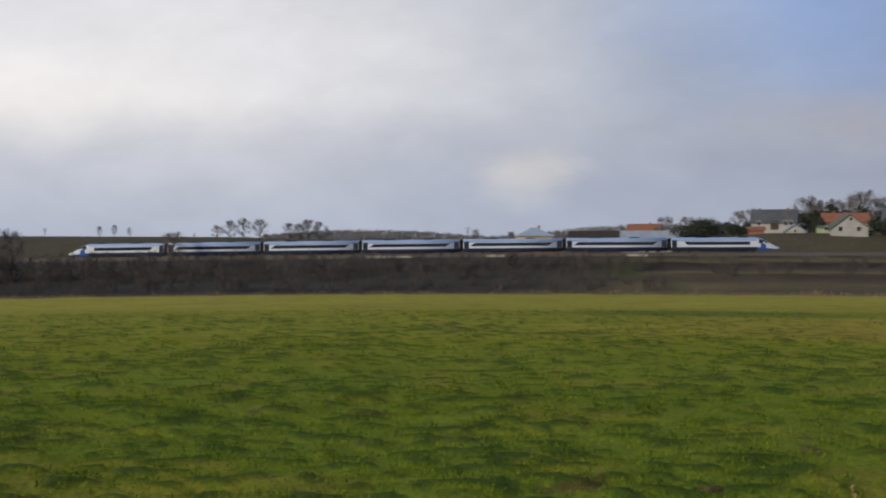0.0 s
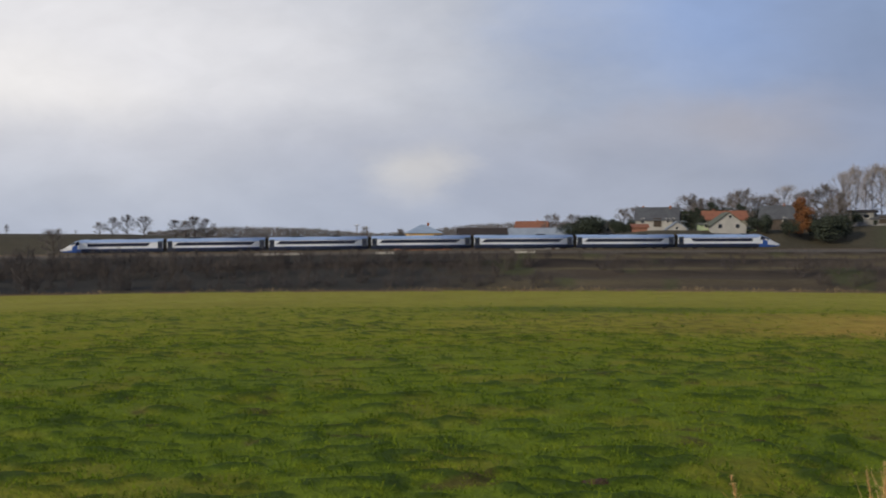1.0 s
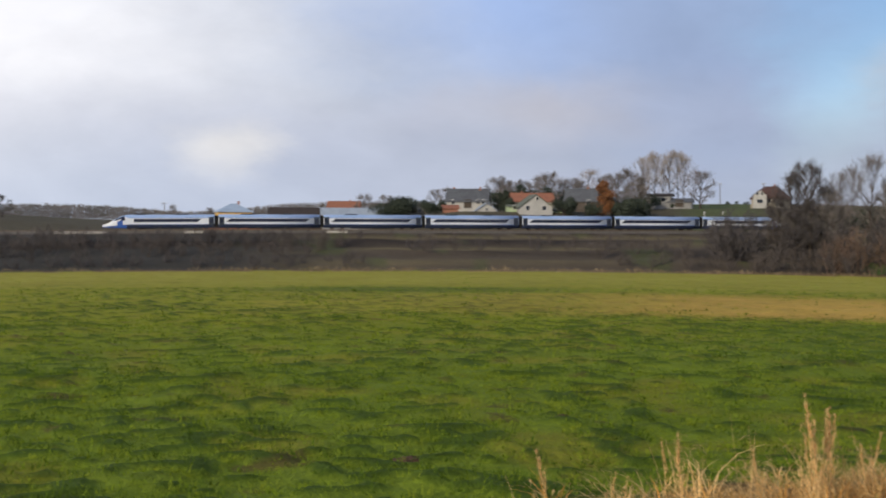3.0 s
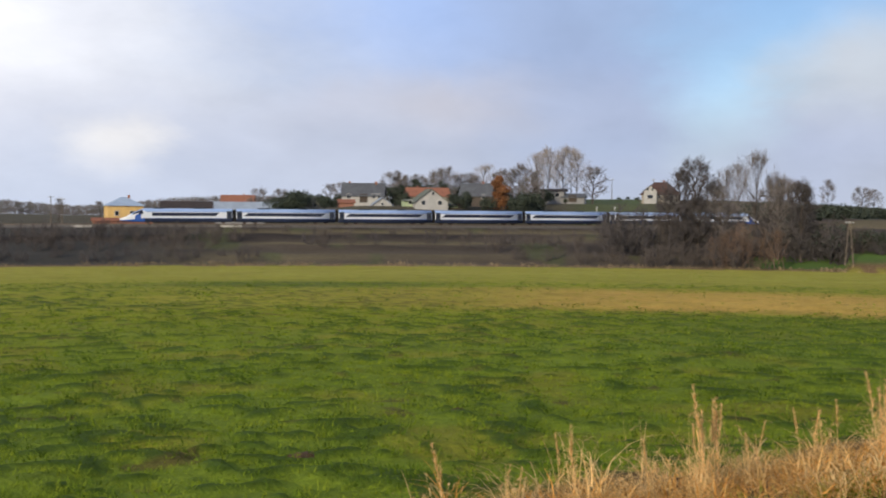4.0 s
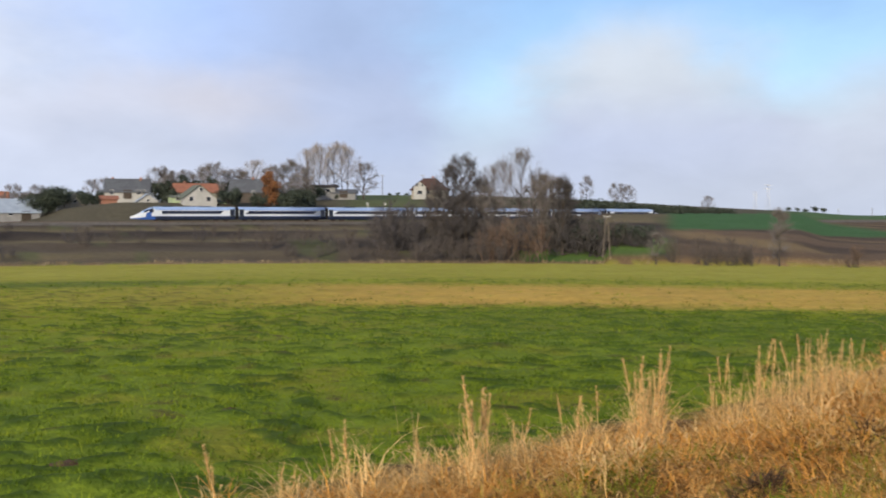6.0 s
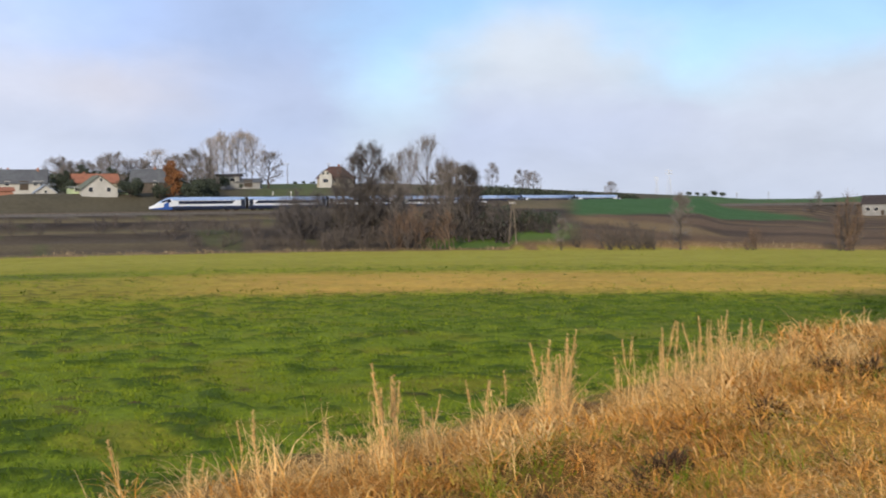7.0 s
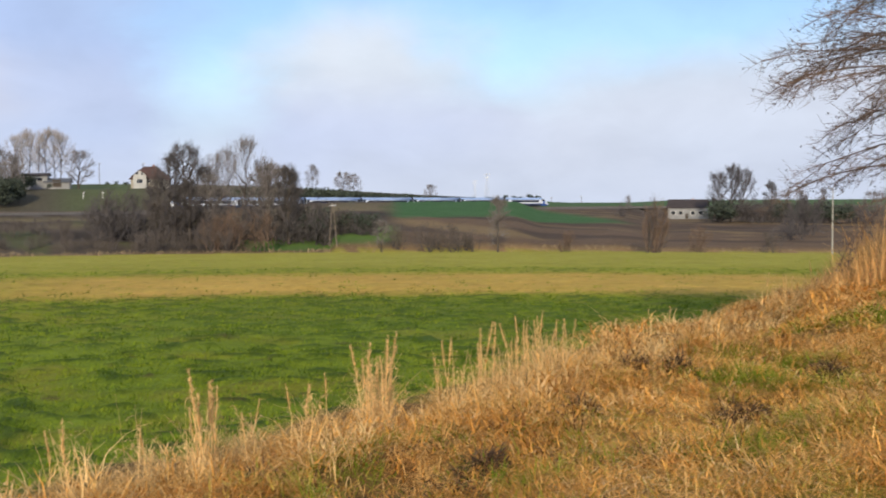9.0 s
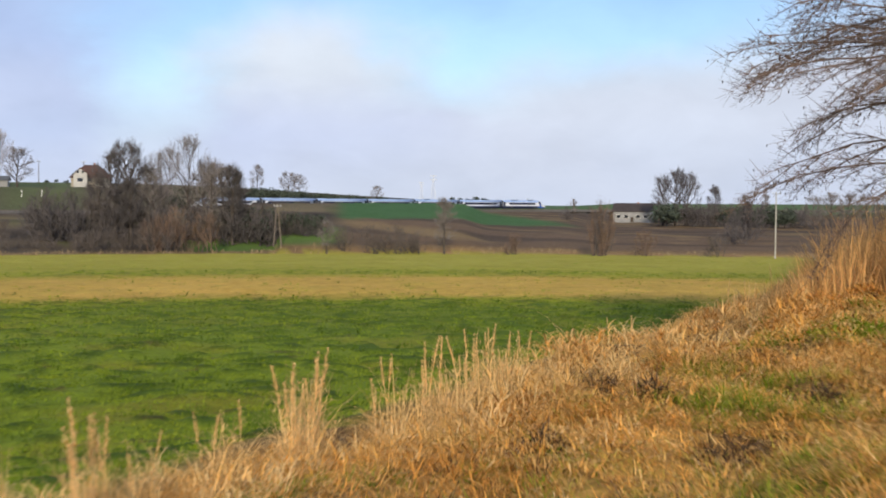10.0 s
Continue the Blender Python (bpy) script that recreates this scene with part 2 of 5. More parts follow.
TURF = material("green_turf", (0.225, 0.30, 0.026), (0.185, 0.265, 0.022), 0.25, 0.75, per_island=0.14, grain=0.15, sheer=0.3, spec=0.04)
TURF_BRIGHT = material("bright_green_turf", (0.27, 0.325, 0.030), (0.23, 0.29, 0.026), 0.25, 0.75, per_island=0.14, grain=0.15, sheer=0.3, spec=0.04)
TURF_DARK = material("dark_green_turf", (0.105, 0.165, 0.018), (0.07, 0.12, 0.013), 0.25, 0.75, per_island=0.3, grain=0.15, sheer=0.3, spec=0.04)
EDGE_REED = material("faded_edge_reeds", (0.31, 0.235, 0.14), (0.22, 0.165, 0.10), 0.3, 0.9, per_island=0.4)
MOLE_SOIL = material("molehill_soil", (0.15, 0.09, 0.05), (0.09, 0.055, 0.034), 8.0, 0.95, bump=1.0, bump_scale=40)


# ---- building blocks ----
def part(name, bm, mat, parent=None, label="", smooth=False):
    me = bpy.data.meshes.new(name)
    bm.to_mesh(me)
    bm.free()
    for m in (mat if isinstance(mat, (list, tuple)) else [mat]):
        me.materials.append(m)
    if smooth:
        me.polygons.foreach_set("use_smooth", [True] * len(me.polygons))
    ob = new(name, me)
    ob.parent = parent
    if label:
        ob["label"] = label
    return ob


def mesh_from(name, verts, faces, mat, parent=None):
    """A mesh object from arrays of corners and equal-sized faces."""
    me = bpy.data.meshes.new(name)
    faces = np.asarray(faces)
    me.vertices.add(len(verts))
    me.vertices.foreach_set("co", np.asarray(verts, dtype=np.float32).ravel())
    n = faces.shape[1]
    me.loops.add(faces.size)
    me.loops.foreach_set("vertex_index", faces.ravel().astype(np.int32))
    me.polygons.add(len(faces))
    me.polygons.foreach_set("loop_start", (np.arange(len(faces)) * n).astype(np.int32))
    me.materials.append(mat)
    me.update(calc_edges=True)
    ob = new(name, me)
    ob.parent = parent
    return ob


def box(bm, cx, cy, cz, sx, sy, sz, bevel=0.0, mat=0):
    r = bmesh.ops.create_cube(bm, size=1.0, matrix=Matrix.Translation((cx, cy, cz)) @ Matrix.Diagonal((sx, sy, sz, 1)))
    for f in {f for v in r["verts"] for f in v.link_faces}:
        f.material_index = mat
    if bevel:
        bmesh.ops.bevel(bm, geom=list({e for v in r["verts"] for e in v.link_edges}), offset=bevel, segments=1, affect="EDGES")
    return bm


def boxed(*a, **k):
    return box(bmesh.new(), *a, **k)


def rod(bm, a, b, ra, rb, sides=6, caps=True):
    a, b = Vector(a), Vector(b)
    m = Matrix.Translation((a + b) / 2) @ (b - a).to_track_quat("Z", "Y").to_matrix().to_4x4()
    bmesh.ops.create_cone(bm, cap_ends=caps, segments=sides, radius1=ra, radius2=rb, depth=(b - a).length, matrix=m)
    return bm


def thing(name, m, label, category, group=""):
    e = new(name)
    e.empty_display_size = 0.3
    e.matrix_basis = m
    return tagged(e, label, category, group)


def polar(bearing, dist):
    b = radians(bearing)
    return dist * math.sin(b), dist * math.cos(b)


# ---- the lie of the land ----
TRACK_LENGTH = np.arange(-420.0, 700.0, 4.0)


def lay_track():
    """The railway's plan: a long easy curve, bending a little one way and then the other."""
    knots = np.linspace(-240, 520, 7)
    bend = np.interp(TRACK_LENGTH, knots, [0.065, -0.014, -0.173, -0.205, 0.19, 0.65, 1.1]) / 200
    head = np.concatenate([[0], np.cumsum(bend[:-1] * 4)])
    i0 = int(np.argmin(abs(TRACK_LENGTH)))
    head = head - head[i0] + 1.6599
    x = np.concatenate([[0], np.cumsum(np.sin(head[:-1]) * 4)])
    y = np.concatenate([[0], np.cumsum(np.cos(head[:-1]) * 4)])
    return x - x[i0] + 27.75, y - y[i0] + 289.1, head


TRACK_X, TRACK_Y, TRACK_HEAD = lay_track()
RAIL = -0.55


def rail_z(s):
    """Height of the rails: level at the middle, falling gently the way the train comes from."""
    back = 0.5 * (np.sqrt(np.square(s) + 400.0) - s)
    return RAIL - 0.0105 * np.minimum(back, 220.0)


def track_at(s):
    return (float(np.interp(s, TRACK_LENGTH, TRACK_X)), float(np.interp(s, TRACK_LENGTH, TRACK_Y)), float(np.interp(s, TRACK_LENGTH, TRACK_HEAD)))


def lattice(ix, iy, seed):
    h = np.sin(ix * 127.1 + iy * 311.7 + seed * 74.7) * 43758.5453
    return h - np.floor(h)


def soft_noise(x, y, size, seed=0):
    """Smooth random relief between 0 and 1."""
    u, v = x / size, y / size
    iu, iv = np.floor(u), np.floor(v)
    fu, fv = u - iu, v - iv
    fu, fv = fu * fu * (3 - 2 * fu), fv * fv * (3 - 2 * fv)
    a, b = lattice(iu, iv, seed), lattice(iu + 1, iv, seed)
    c, d = lattice(iu, iv + 1, seed), lattice(iu + 1, iv + 1, seed)
    return (a * (1 - fu) + b * fu) * (1 - fv) + (c * (1 - fu) + d * fu) * fv


def step(v, lo, hi):
    t = np.clip((v - lo) / (hi - lo), 0, 1)
    return t * t * (3 - 2 * t)


def hummock(x, y):
    """The uneven tread of the pasture, 0 in the hollows to 1 on the humps."""
    return 0.55 * soft_noise(x * 0.8, y, 0.8, 31) + 0.45 * soft_noise(x * 0.6, y, 2.3, 32)


def mottle(x, y):
    """Where the pasture grows in darker, lusher clumps; the dark tone also stands for the tussocks' shaded sides."""
    return 0.64 * soft_noise(x, y, 0.34, 33) + 0.22 * soft_noise(x, y, 0.9, 34) + 0.14 * soft_noise(x, y, 6.0, 37)


HOLES = ((57.6, 12.2, 0.3, 0.42), (60.6, 10.2, 0.35, 0.40), (55.0, 13.2, 0.3, 0.36), (62.3, 16.2, 0.5, 0.42), (60.4, 21.0, 0.8, 0.42), (44.0, 7.8, 0.4, 0.34), (64.2, 12.2, 0.3, 0.34))


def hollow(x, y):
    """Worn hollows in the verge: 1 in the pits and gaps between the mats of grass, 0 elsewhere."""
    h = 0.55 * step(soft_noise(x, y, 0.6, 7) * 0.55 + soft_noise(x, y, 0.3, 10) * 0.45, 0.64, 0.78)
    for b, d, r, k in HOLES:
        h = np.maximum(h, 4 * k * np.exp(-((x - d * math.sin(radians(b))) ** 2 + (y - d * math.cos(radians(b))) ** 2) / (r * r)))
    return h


def land(x, y):
    """Bearing, distance, field edge, track distance and height of the land, for arrays of places."""
    x, y = np.asarray(x, float), np.asarray(y, float)
    b, r = np.degrees(np.arctan2(x, y)), np.hypot(x, y)
    edge = 225 + 35 * step(b, 15, 60) + 2.5 * (soft_noise(b * 3, b * 0, 4, 3) - 0.5)
    # distance at which a line of this bearing meets the railway
    order_b = np.degrees(np.arctan2(TRACK_X, TRACK_Y))
    track = np.interp(b, order_b, np.hypot(TRACK_X, TRACK_Y))
    drop = np.interp(b, order_b, rail_z(TRACK_LENGTH) - RAIL)
    q = -0.225 * x + 0.974 * y
    # field: falls gently away from the verge
    field = EYE - 2.47 - 0.0336 * np.minimum(r, edge) - (edge - 225) * 0.0102 * step(r, 60, edge)
    field = field + 0.10 * (soft_noise(x, y, 5.0, 1) - 0.5) + 0.20 * (hummock(x, y) - 0.45) * step(r, 140, 50) + 0.07 * step(mottle(x, y), 0.57, 0.70) * step(r, 110, 50)
    # verge on which the camera stands
    verge = -0.06 * np.clip(q, 0, 3) - 0.58 * step(q, 3.2, 6.6) + 0.17 * (soft_noise(x, y, 0.75, 5) - 0.5) + 0.45 * (soft_noise(x, y, 1.7, 6) - 0.5) * step(q, 2.0, 4.5)
    verge = verge - 0.24 * hollow(x, y) * step(q, 0.8, 1.8) + 0.2 * (soft_noise(x, y, 0.5, 9) - 0.5)
    near = verge * (1 - step(q, 6.2, 10.5)) + field * step(q, 6.2, 10.5)
    # slope from the field's edge up to the railway, in worn terraces
    w = np.clip((r - edge) / np.maximum(track - 7 - edge, 1), 0, 1)
    terr = 0.5 * w + 0.5 * (np.floor(w * 4) + step(w * 4 - np.floor(w * 4), 0.55, 0.95)) / 4
    terr = np.where(b > 40, w ** 0.62, terr)
    base = np.minimum(field, EYE - 2.4)
    brow = -1.45 + 3.4 * step(b, 33.5, 40.0) * (1 - step(b, 49.2, 50.8)) - 0.5 * step(b, 50, 53) - 3.0 * step(b, 54, 57) + drop
    slope = base + (brow - base) * terr + 0.5 * (soft_noise(x, y, 7, 8) - 0.5) * step(w, 0.02, 0.2) * step(w, 1.0, 0.8)
    # beyond the railway: the village's rise
    rise = EYE + np.interp(b, [-60, -22, -10, -3, 2, 8, 11.5, 13.5, 16, 20, 23, 26, 31, 35, 40, 45, 50, 55, 60, 75],
                           [2, 2.2, 1.6, -1, -2.6, -2.8, -2.2, 1.2, 2.9, 2.8, 3.0, 4.3, 4.8, 4.6, 3.6, 2.0, 0.4, -4.5, -4.5, -4.5])
    bed = drop - 1.35
    hill = bed + (rise - bed) * step(r, track + 7, track + 52 - 26 * step(b, 12, 14.5) * (1 - step(b, 22, 24)))
    hill = hill + np.interp(b, [-22, -8, 0, 10, 22, 27, 36, 44, 52, 57, 75], [1.5, 1.5, 1.5, 2, 2.4, 3.2, 3.0, 1.6, 0.3, 5, 5.5]) * step(r, track + 58, track + 165)
    hill = hill - 0.02 * np.maximum(r - 1200, 0) * step(r, 1100, 1500)
    z = np.where(r < edge, near, np.where(r < track - 7, slope, np.where(r < track + 8, brow + (bed - brow) * step(r, track - 7, track - 4), hill)))
    return b, r, edge, track, z, q


def ground_z(x, y):
    return float(land(np.array([x]), np.array([y]))[4][0])


def cover_colour(b, r, edge, track, q, x, y):
    """Base colours of turf, soil and dead growth by zone, with shade of hollows and tussocks put into some."""
    n1, n2, n3 = soft_noise(x, y, 9, 11), soft_noise(x, y, 2.2, 12), soft_noise(x, y, 30, 13)
    mix = lambda a, c, k: a + (np.asarray(c) - a) * np.clip(k, 0, 1)[:, None]
    turf = np.tile((0.165, 0.225, 0.020), (len(x), 1))
    turf = mix(turf, (0.26, 0.275, 0.024), step(r, 22, 55))
    turf = mix(turf, (0.365, 0.33, 0.055), step(r, 55, 150) * (0.75 + 0.25 * n3))
    turf = mix(turf, (0.27, 0.245, 0.03), 0.6 * step(soft_noise(x, y, 1.7, 35), 0.55, 0.8))
    # dark green of lush clumps, deepened to hold the tussocks' shade as well
    turf = mix(turf, (0.055, 0.095, 0.011), 0.9 * step(mottle(x, y), 0.58, 0.68) * step(r, 130, 60))
    turf = mix(turf, (0.11, 0.075, 0.03), 0.7 * step(soft_noise(x, y, 0.6, 36), 0.84, 0.92) * step(r, 70, 40))
    turf = mix(turf, (0.09, 0.15, 0.016), 0.6 * step(b, 22, 34) * step(r, 25, 33) * (1 - step(r, 44, 52)) * (0.6 + 0.4 * n2))
    lane = step(r, 47, 56) * (1 - step(r, 76, 92)) * step(b + 5 * n1, 4, 26)
    turf = mix(turf, (0.54, 0.34, 0.075), lane * (0.35 + 0.65 * step(b, 20, 30)) * (0.72 + 0.28 * n2))
    turf = mix(turf, (0.085, 0.125, 0.022), 0.7 * step(r, 82, 88) * (1 - step(r, 96, 104)) * step(b, 2, 10) * (1 - step(b, 16, 26)))
    rough = np.tile((0.42, 0.26, 0.08), (len(x), 1))
    # soil darkened under the brow's tussocks to carry the shade between them
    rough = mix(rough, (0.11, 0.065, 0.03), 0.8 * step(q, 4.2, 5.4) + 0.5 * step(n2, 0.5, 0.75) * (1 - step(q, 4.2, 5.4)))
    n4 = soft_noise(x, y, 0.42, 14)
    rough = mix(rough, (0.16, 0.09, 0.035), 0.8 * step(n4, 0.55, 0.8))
    # near-black brown: shade inside the hollows put into the soil colour
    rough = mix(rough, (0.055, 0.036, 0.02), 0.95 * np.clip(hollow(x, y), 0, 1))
    rough = mix(rough, (0.16, 0.17, 0.03), 0.75 * step(n1, 0.45, 0.75) * (1 - step(q, 3.0, 5.5)))
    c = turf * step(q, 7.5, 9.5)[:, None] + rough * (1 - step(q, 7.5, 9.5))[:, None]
    # slope under the railway
    w = np.clip((r - edge) / np.maximum(track - 7 - edge, 1), 0, 1)
    bank = np.tile((0.095, 0.075, 0.055), (len(x), 1))
    bank = mix(bank, (0.058, 0.055, 0.049), 1 - step(b, 2, 14))
    band = soft_noise(w * 40, b * 0.25, 4.5, 21)
    bank = mix(bank, (0.165, 0.135, 0.075), step(band, 0.5, 0.75) * step(b, 4, 14))
    bank = mix(bank, (0.045, 0.036, 0.03), step(band, 0.45, 0.2))
    bank = mix(bank, (0.085, 0.105, 0.04), 0.55 * step(b, 3, 9) * step(soft_noise(b * 3, w * 12, 3, 22), 0.72, 0.85))
    bank = mix(bank, (0.10, 0.165, 0.04), step(b, 35.2, 36.2) * (1 - step(b, 43, 44)) * step(w, 0.04, 0.08) * (1 - step(w, 0.22, 0.30)))
    plough = mix(np.tile((0.135, 0.092, 0.06), (len(x), 1)), (0.075, 0.055, 0.042), step(soft_noise(r * 1.0, b * 0.6, 7, 23), 0.45, 0.7))
    plough = mix(plough, (0.24, 0.17, 0.085), 0.7 * step(soft_noise(r + b * 3, b * 1.5, 9, 24), 0.7, 0.85))
    bank = bank * (1 - step(b, 42.5, 44))[:, None] + plough * step(b, 42.5, 44)[:, None]
    bank = mix(bank, (0.055, 0.125, 0.045), step(b, 42.8, 43.6) * step(w, 0.42, 0.46) * (1 - step(b + 9 * w, 58, 60)))
    bank = mix(bank, (0.32, 0.20, 0.085), (1 - step(w, 0.0, 0.07)) * (0.45 + 0.55 * n1))
    far = np.tile((0.095, 0.085, 0.06), (len(x), 1))
    far = mix(far, (0.095, 0.125, 0.05), step(b, 26, 28) * (1 - step(b, 30, 31.5)) * (0.55 + 0.45 * n3))
    far = mix(far, (0.075, 0.13, 0.055), step(b, 47, 50))
    c = np.where((r > edge)[:, None], bank, c)
    c = np.where((r > track - 6)[:, None], np.array((0.11, 0.095, 0.08)), c)
    return np.where((r > track + 6)[:, None], far, c)


def make_ground():
    view = np.arange(-26, 78, 0.34)
    rest = np.concatenate([np.arange(78, 334, 4.0)])
    bear = np.radians(np.concatenate([view, rest]))
    dist = [0.0]
    d = 0.8
    while d < 4400:
        dist.append(d)
        d *= 1.0095 if d < 60 else (1.018 if d < 520 else 1.05)
    dist = np.array(dist)
    B, R = np.meshgrid(bear, dist)
    x, y = (R * np.sin(B)).ravel(), (R * np.cos(B)).ravel()
    b, r, edge, track, z, q = land(x, y)
    nb, nr = len(bear), len(dist)
    i = np.arange(nr - 1)[:, None] * nb + np.arange(nb)[None, :]
    j = np.arange(nr - 1)[:, None] * nb + (np.arange(nb)[None, :] + 1) % nb
    faces = np.stack([i, i + nb, j + nb, j], -1).reshape(-1, 4)[:, ::-1]
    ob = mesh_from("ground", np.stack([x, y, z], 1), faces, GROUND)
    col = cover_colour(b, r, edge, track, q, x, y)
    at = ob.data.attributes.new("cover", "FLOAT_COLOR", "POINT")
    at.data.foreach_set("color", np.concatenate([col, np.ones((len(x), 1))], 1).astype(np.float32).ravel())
    ob.data.polygons.foreach_set("use_smooth", [True] * len(ob.data.polygons))
    return tagged(ob, "green winter pasture falling to a brown railway bank", "ground", kind="structure")


make_ground()
# ---- railway ----
def make_track():
    def ribbon(name, offsets, mat, label, kind="structure", s0=-360, s1=560):
        s = np.arange(s0, s1, 6.0)
        rows = []
        for v in s:
            x, y, h = track_at(v)
            nx, ny = math.cos(h), -math.sin(h)
            rows.append([(x + nx * o, y + ny * o, z + float(rail_z(v)) - RAIL) for o, z in offsets])
        v = np.array(rows).reshape(-1, 3)
        k = len(offsets)
        i = np.arange(len(s) - 1)[:, None] * k + np.arange(k - 1)[None, :]
        f = np.stack([i, i + 1, i + k + 1, i + k], -1).reshape(-1, 4)
        return tagged(mesh_from(name, v, f, mat), label, "railway", kind=kind)

    ribbon("ballast_bed", [(-3.4, RAIL - 1.0), (-1.8, RAIL - 0.22), (1.8, RAIL - 0.22), (3.4, RAIL - 1.0)], BALLAST, "grey ballast bed of the single railway track")
    for o in (-0.7525, 0.7525):
        ribbon("rail", [(o - 0.07, RAIL - 0.16), (o - 0.036, RAIL - 0.02), (o - 0.03, RAIL), (o + 0.03, RAIL), (o + 0.036, RAIL - 0.02), (o + 0.07, RAIL - 0.16)],
               RAIL_STEEL, "rusty steel rail on the ballast bed")


make_track()

CAR_PITCH, END_LENGTH, TRAIN_SPEED, TRAIN_START = 26.25, 27.9, 31.03, -129.6
# half-width and height over the rail of the body shell, from the skirt up to the roof's middle
SHELL = [(1.30, 0.42, 0), (1.37, 0.62, 0), (1.40, 1.05, 0), (1.415, 1.12, 0), (1.415, 1.34, 0), (1.415, 1.95, 1), (1.41, 2.55, 1), (1.385, 2.95, 1), (1.33, 3.25, 2), (1.20, 3.50, 2), (0.90, 3.68, 2), (0.45, 3.77, 2), (0, 3.80, 2)]


def shell_ring(k=1.0, lift=0.0, droop=1.0, sink=0.0):
    ring = [(w * k, lift + (z - lift) * droop - sink) for w, z, _ in SHELL]
    return ring + [(-w, z) for w, z in reversed(ring[:-1])]


def loft(bm, stations, mats):
    """Skin the rings at the stations along x; mats gives each strip's material by station and strip."""
    rows = [[bm.verts.new((x, w, z)) for w, z in ring] for x, ring in stations]
    n = len(rows[0])
    for a in range(len(rows) - 1):
        for i in range(n - 1):
            f = bm.faces.new((rows[a][i], rows[a + 1][i], rows[a + 1][i + 1], rows[a][i + 1]))
            f.material_index = mats(stations[a][0], min(i, n - 2 - i))
            f.smooth = True
        f = bm.faces.new((rows[a][0], rows[a][n - 1], rows[a + 1][n - 1], rows[a + 1][0]))
        f.material_index = 0
    for row, flip in ((rows[0], 1), (rows[-1], 0)):
        bm.faces.new(row if flip else row[::-1]).material_index = 0
    bmesh.ops.recalc_face_normals(bm, faces=bm.faces[:])
    return bm


def side_panel(bm, pts, side, thick=0.02):
    """A flat plate on the car's flank from corners (x, z)."""
    y0, y1 = side * 1.40, side * (1.422 + thick)
    a = [bm.verts.new((x, y0, z)) for x, z in pts]
    b = [bm.verts.new((x, y1, z)) for x, z in pts]
    bm.faces.new(b)
    for i in range(len(pts)):
        j = (i + 1) % len(pts)
        bm.faces.new((a[i], a[j], b[j], b[i]))
    bmesh.ops.recalc_face_normals(bm, faces=bm.faces[:])
    return bm


def bogie(parent, x):
    e = part("bogie", boxed(x, 0, 0.55, 3.2, 2.1, 0.26, 0.04), UNDERCARRIAGE, parent)
    for dx in (-1.35, 1.35):
        for sy in (-0.75, 0.75):
            part("wheel", rod(bmesh.new(), (x + dx, sy - 0.065, 0.445), (x + dx, sy + 0.065, 0.445), 0.445, 0.445, 18), RAIL_STEEL, e)
    return e


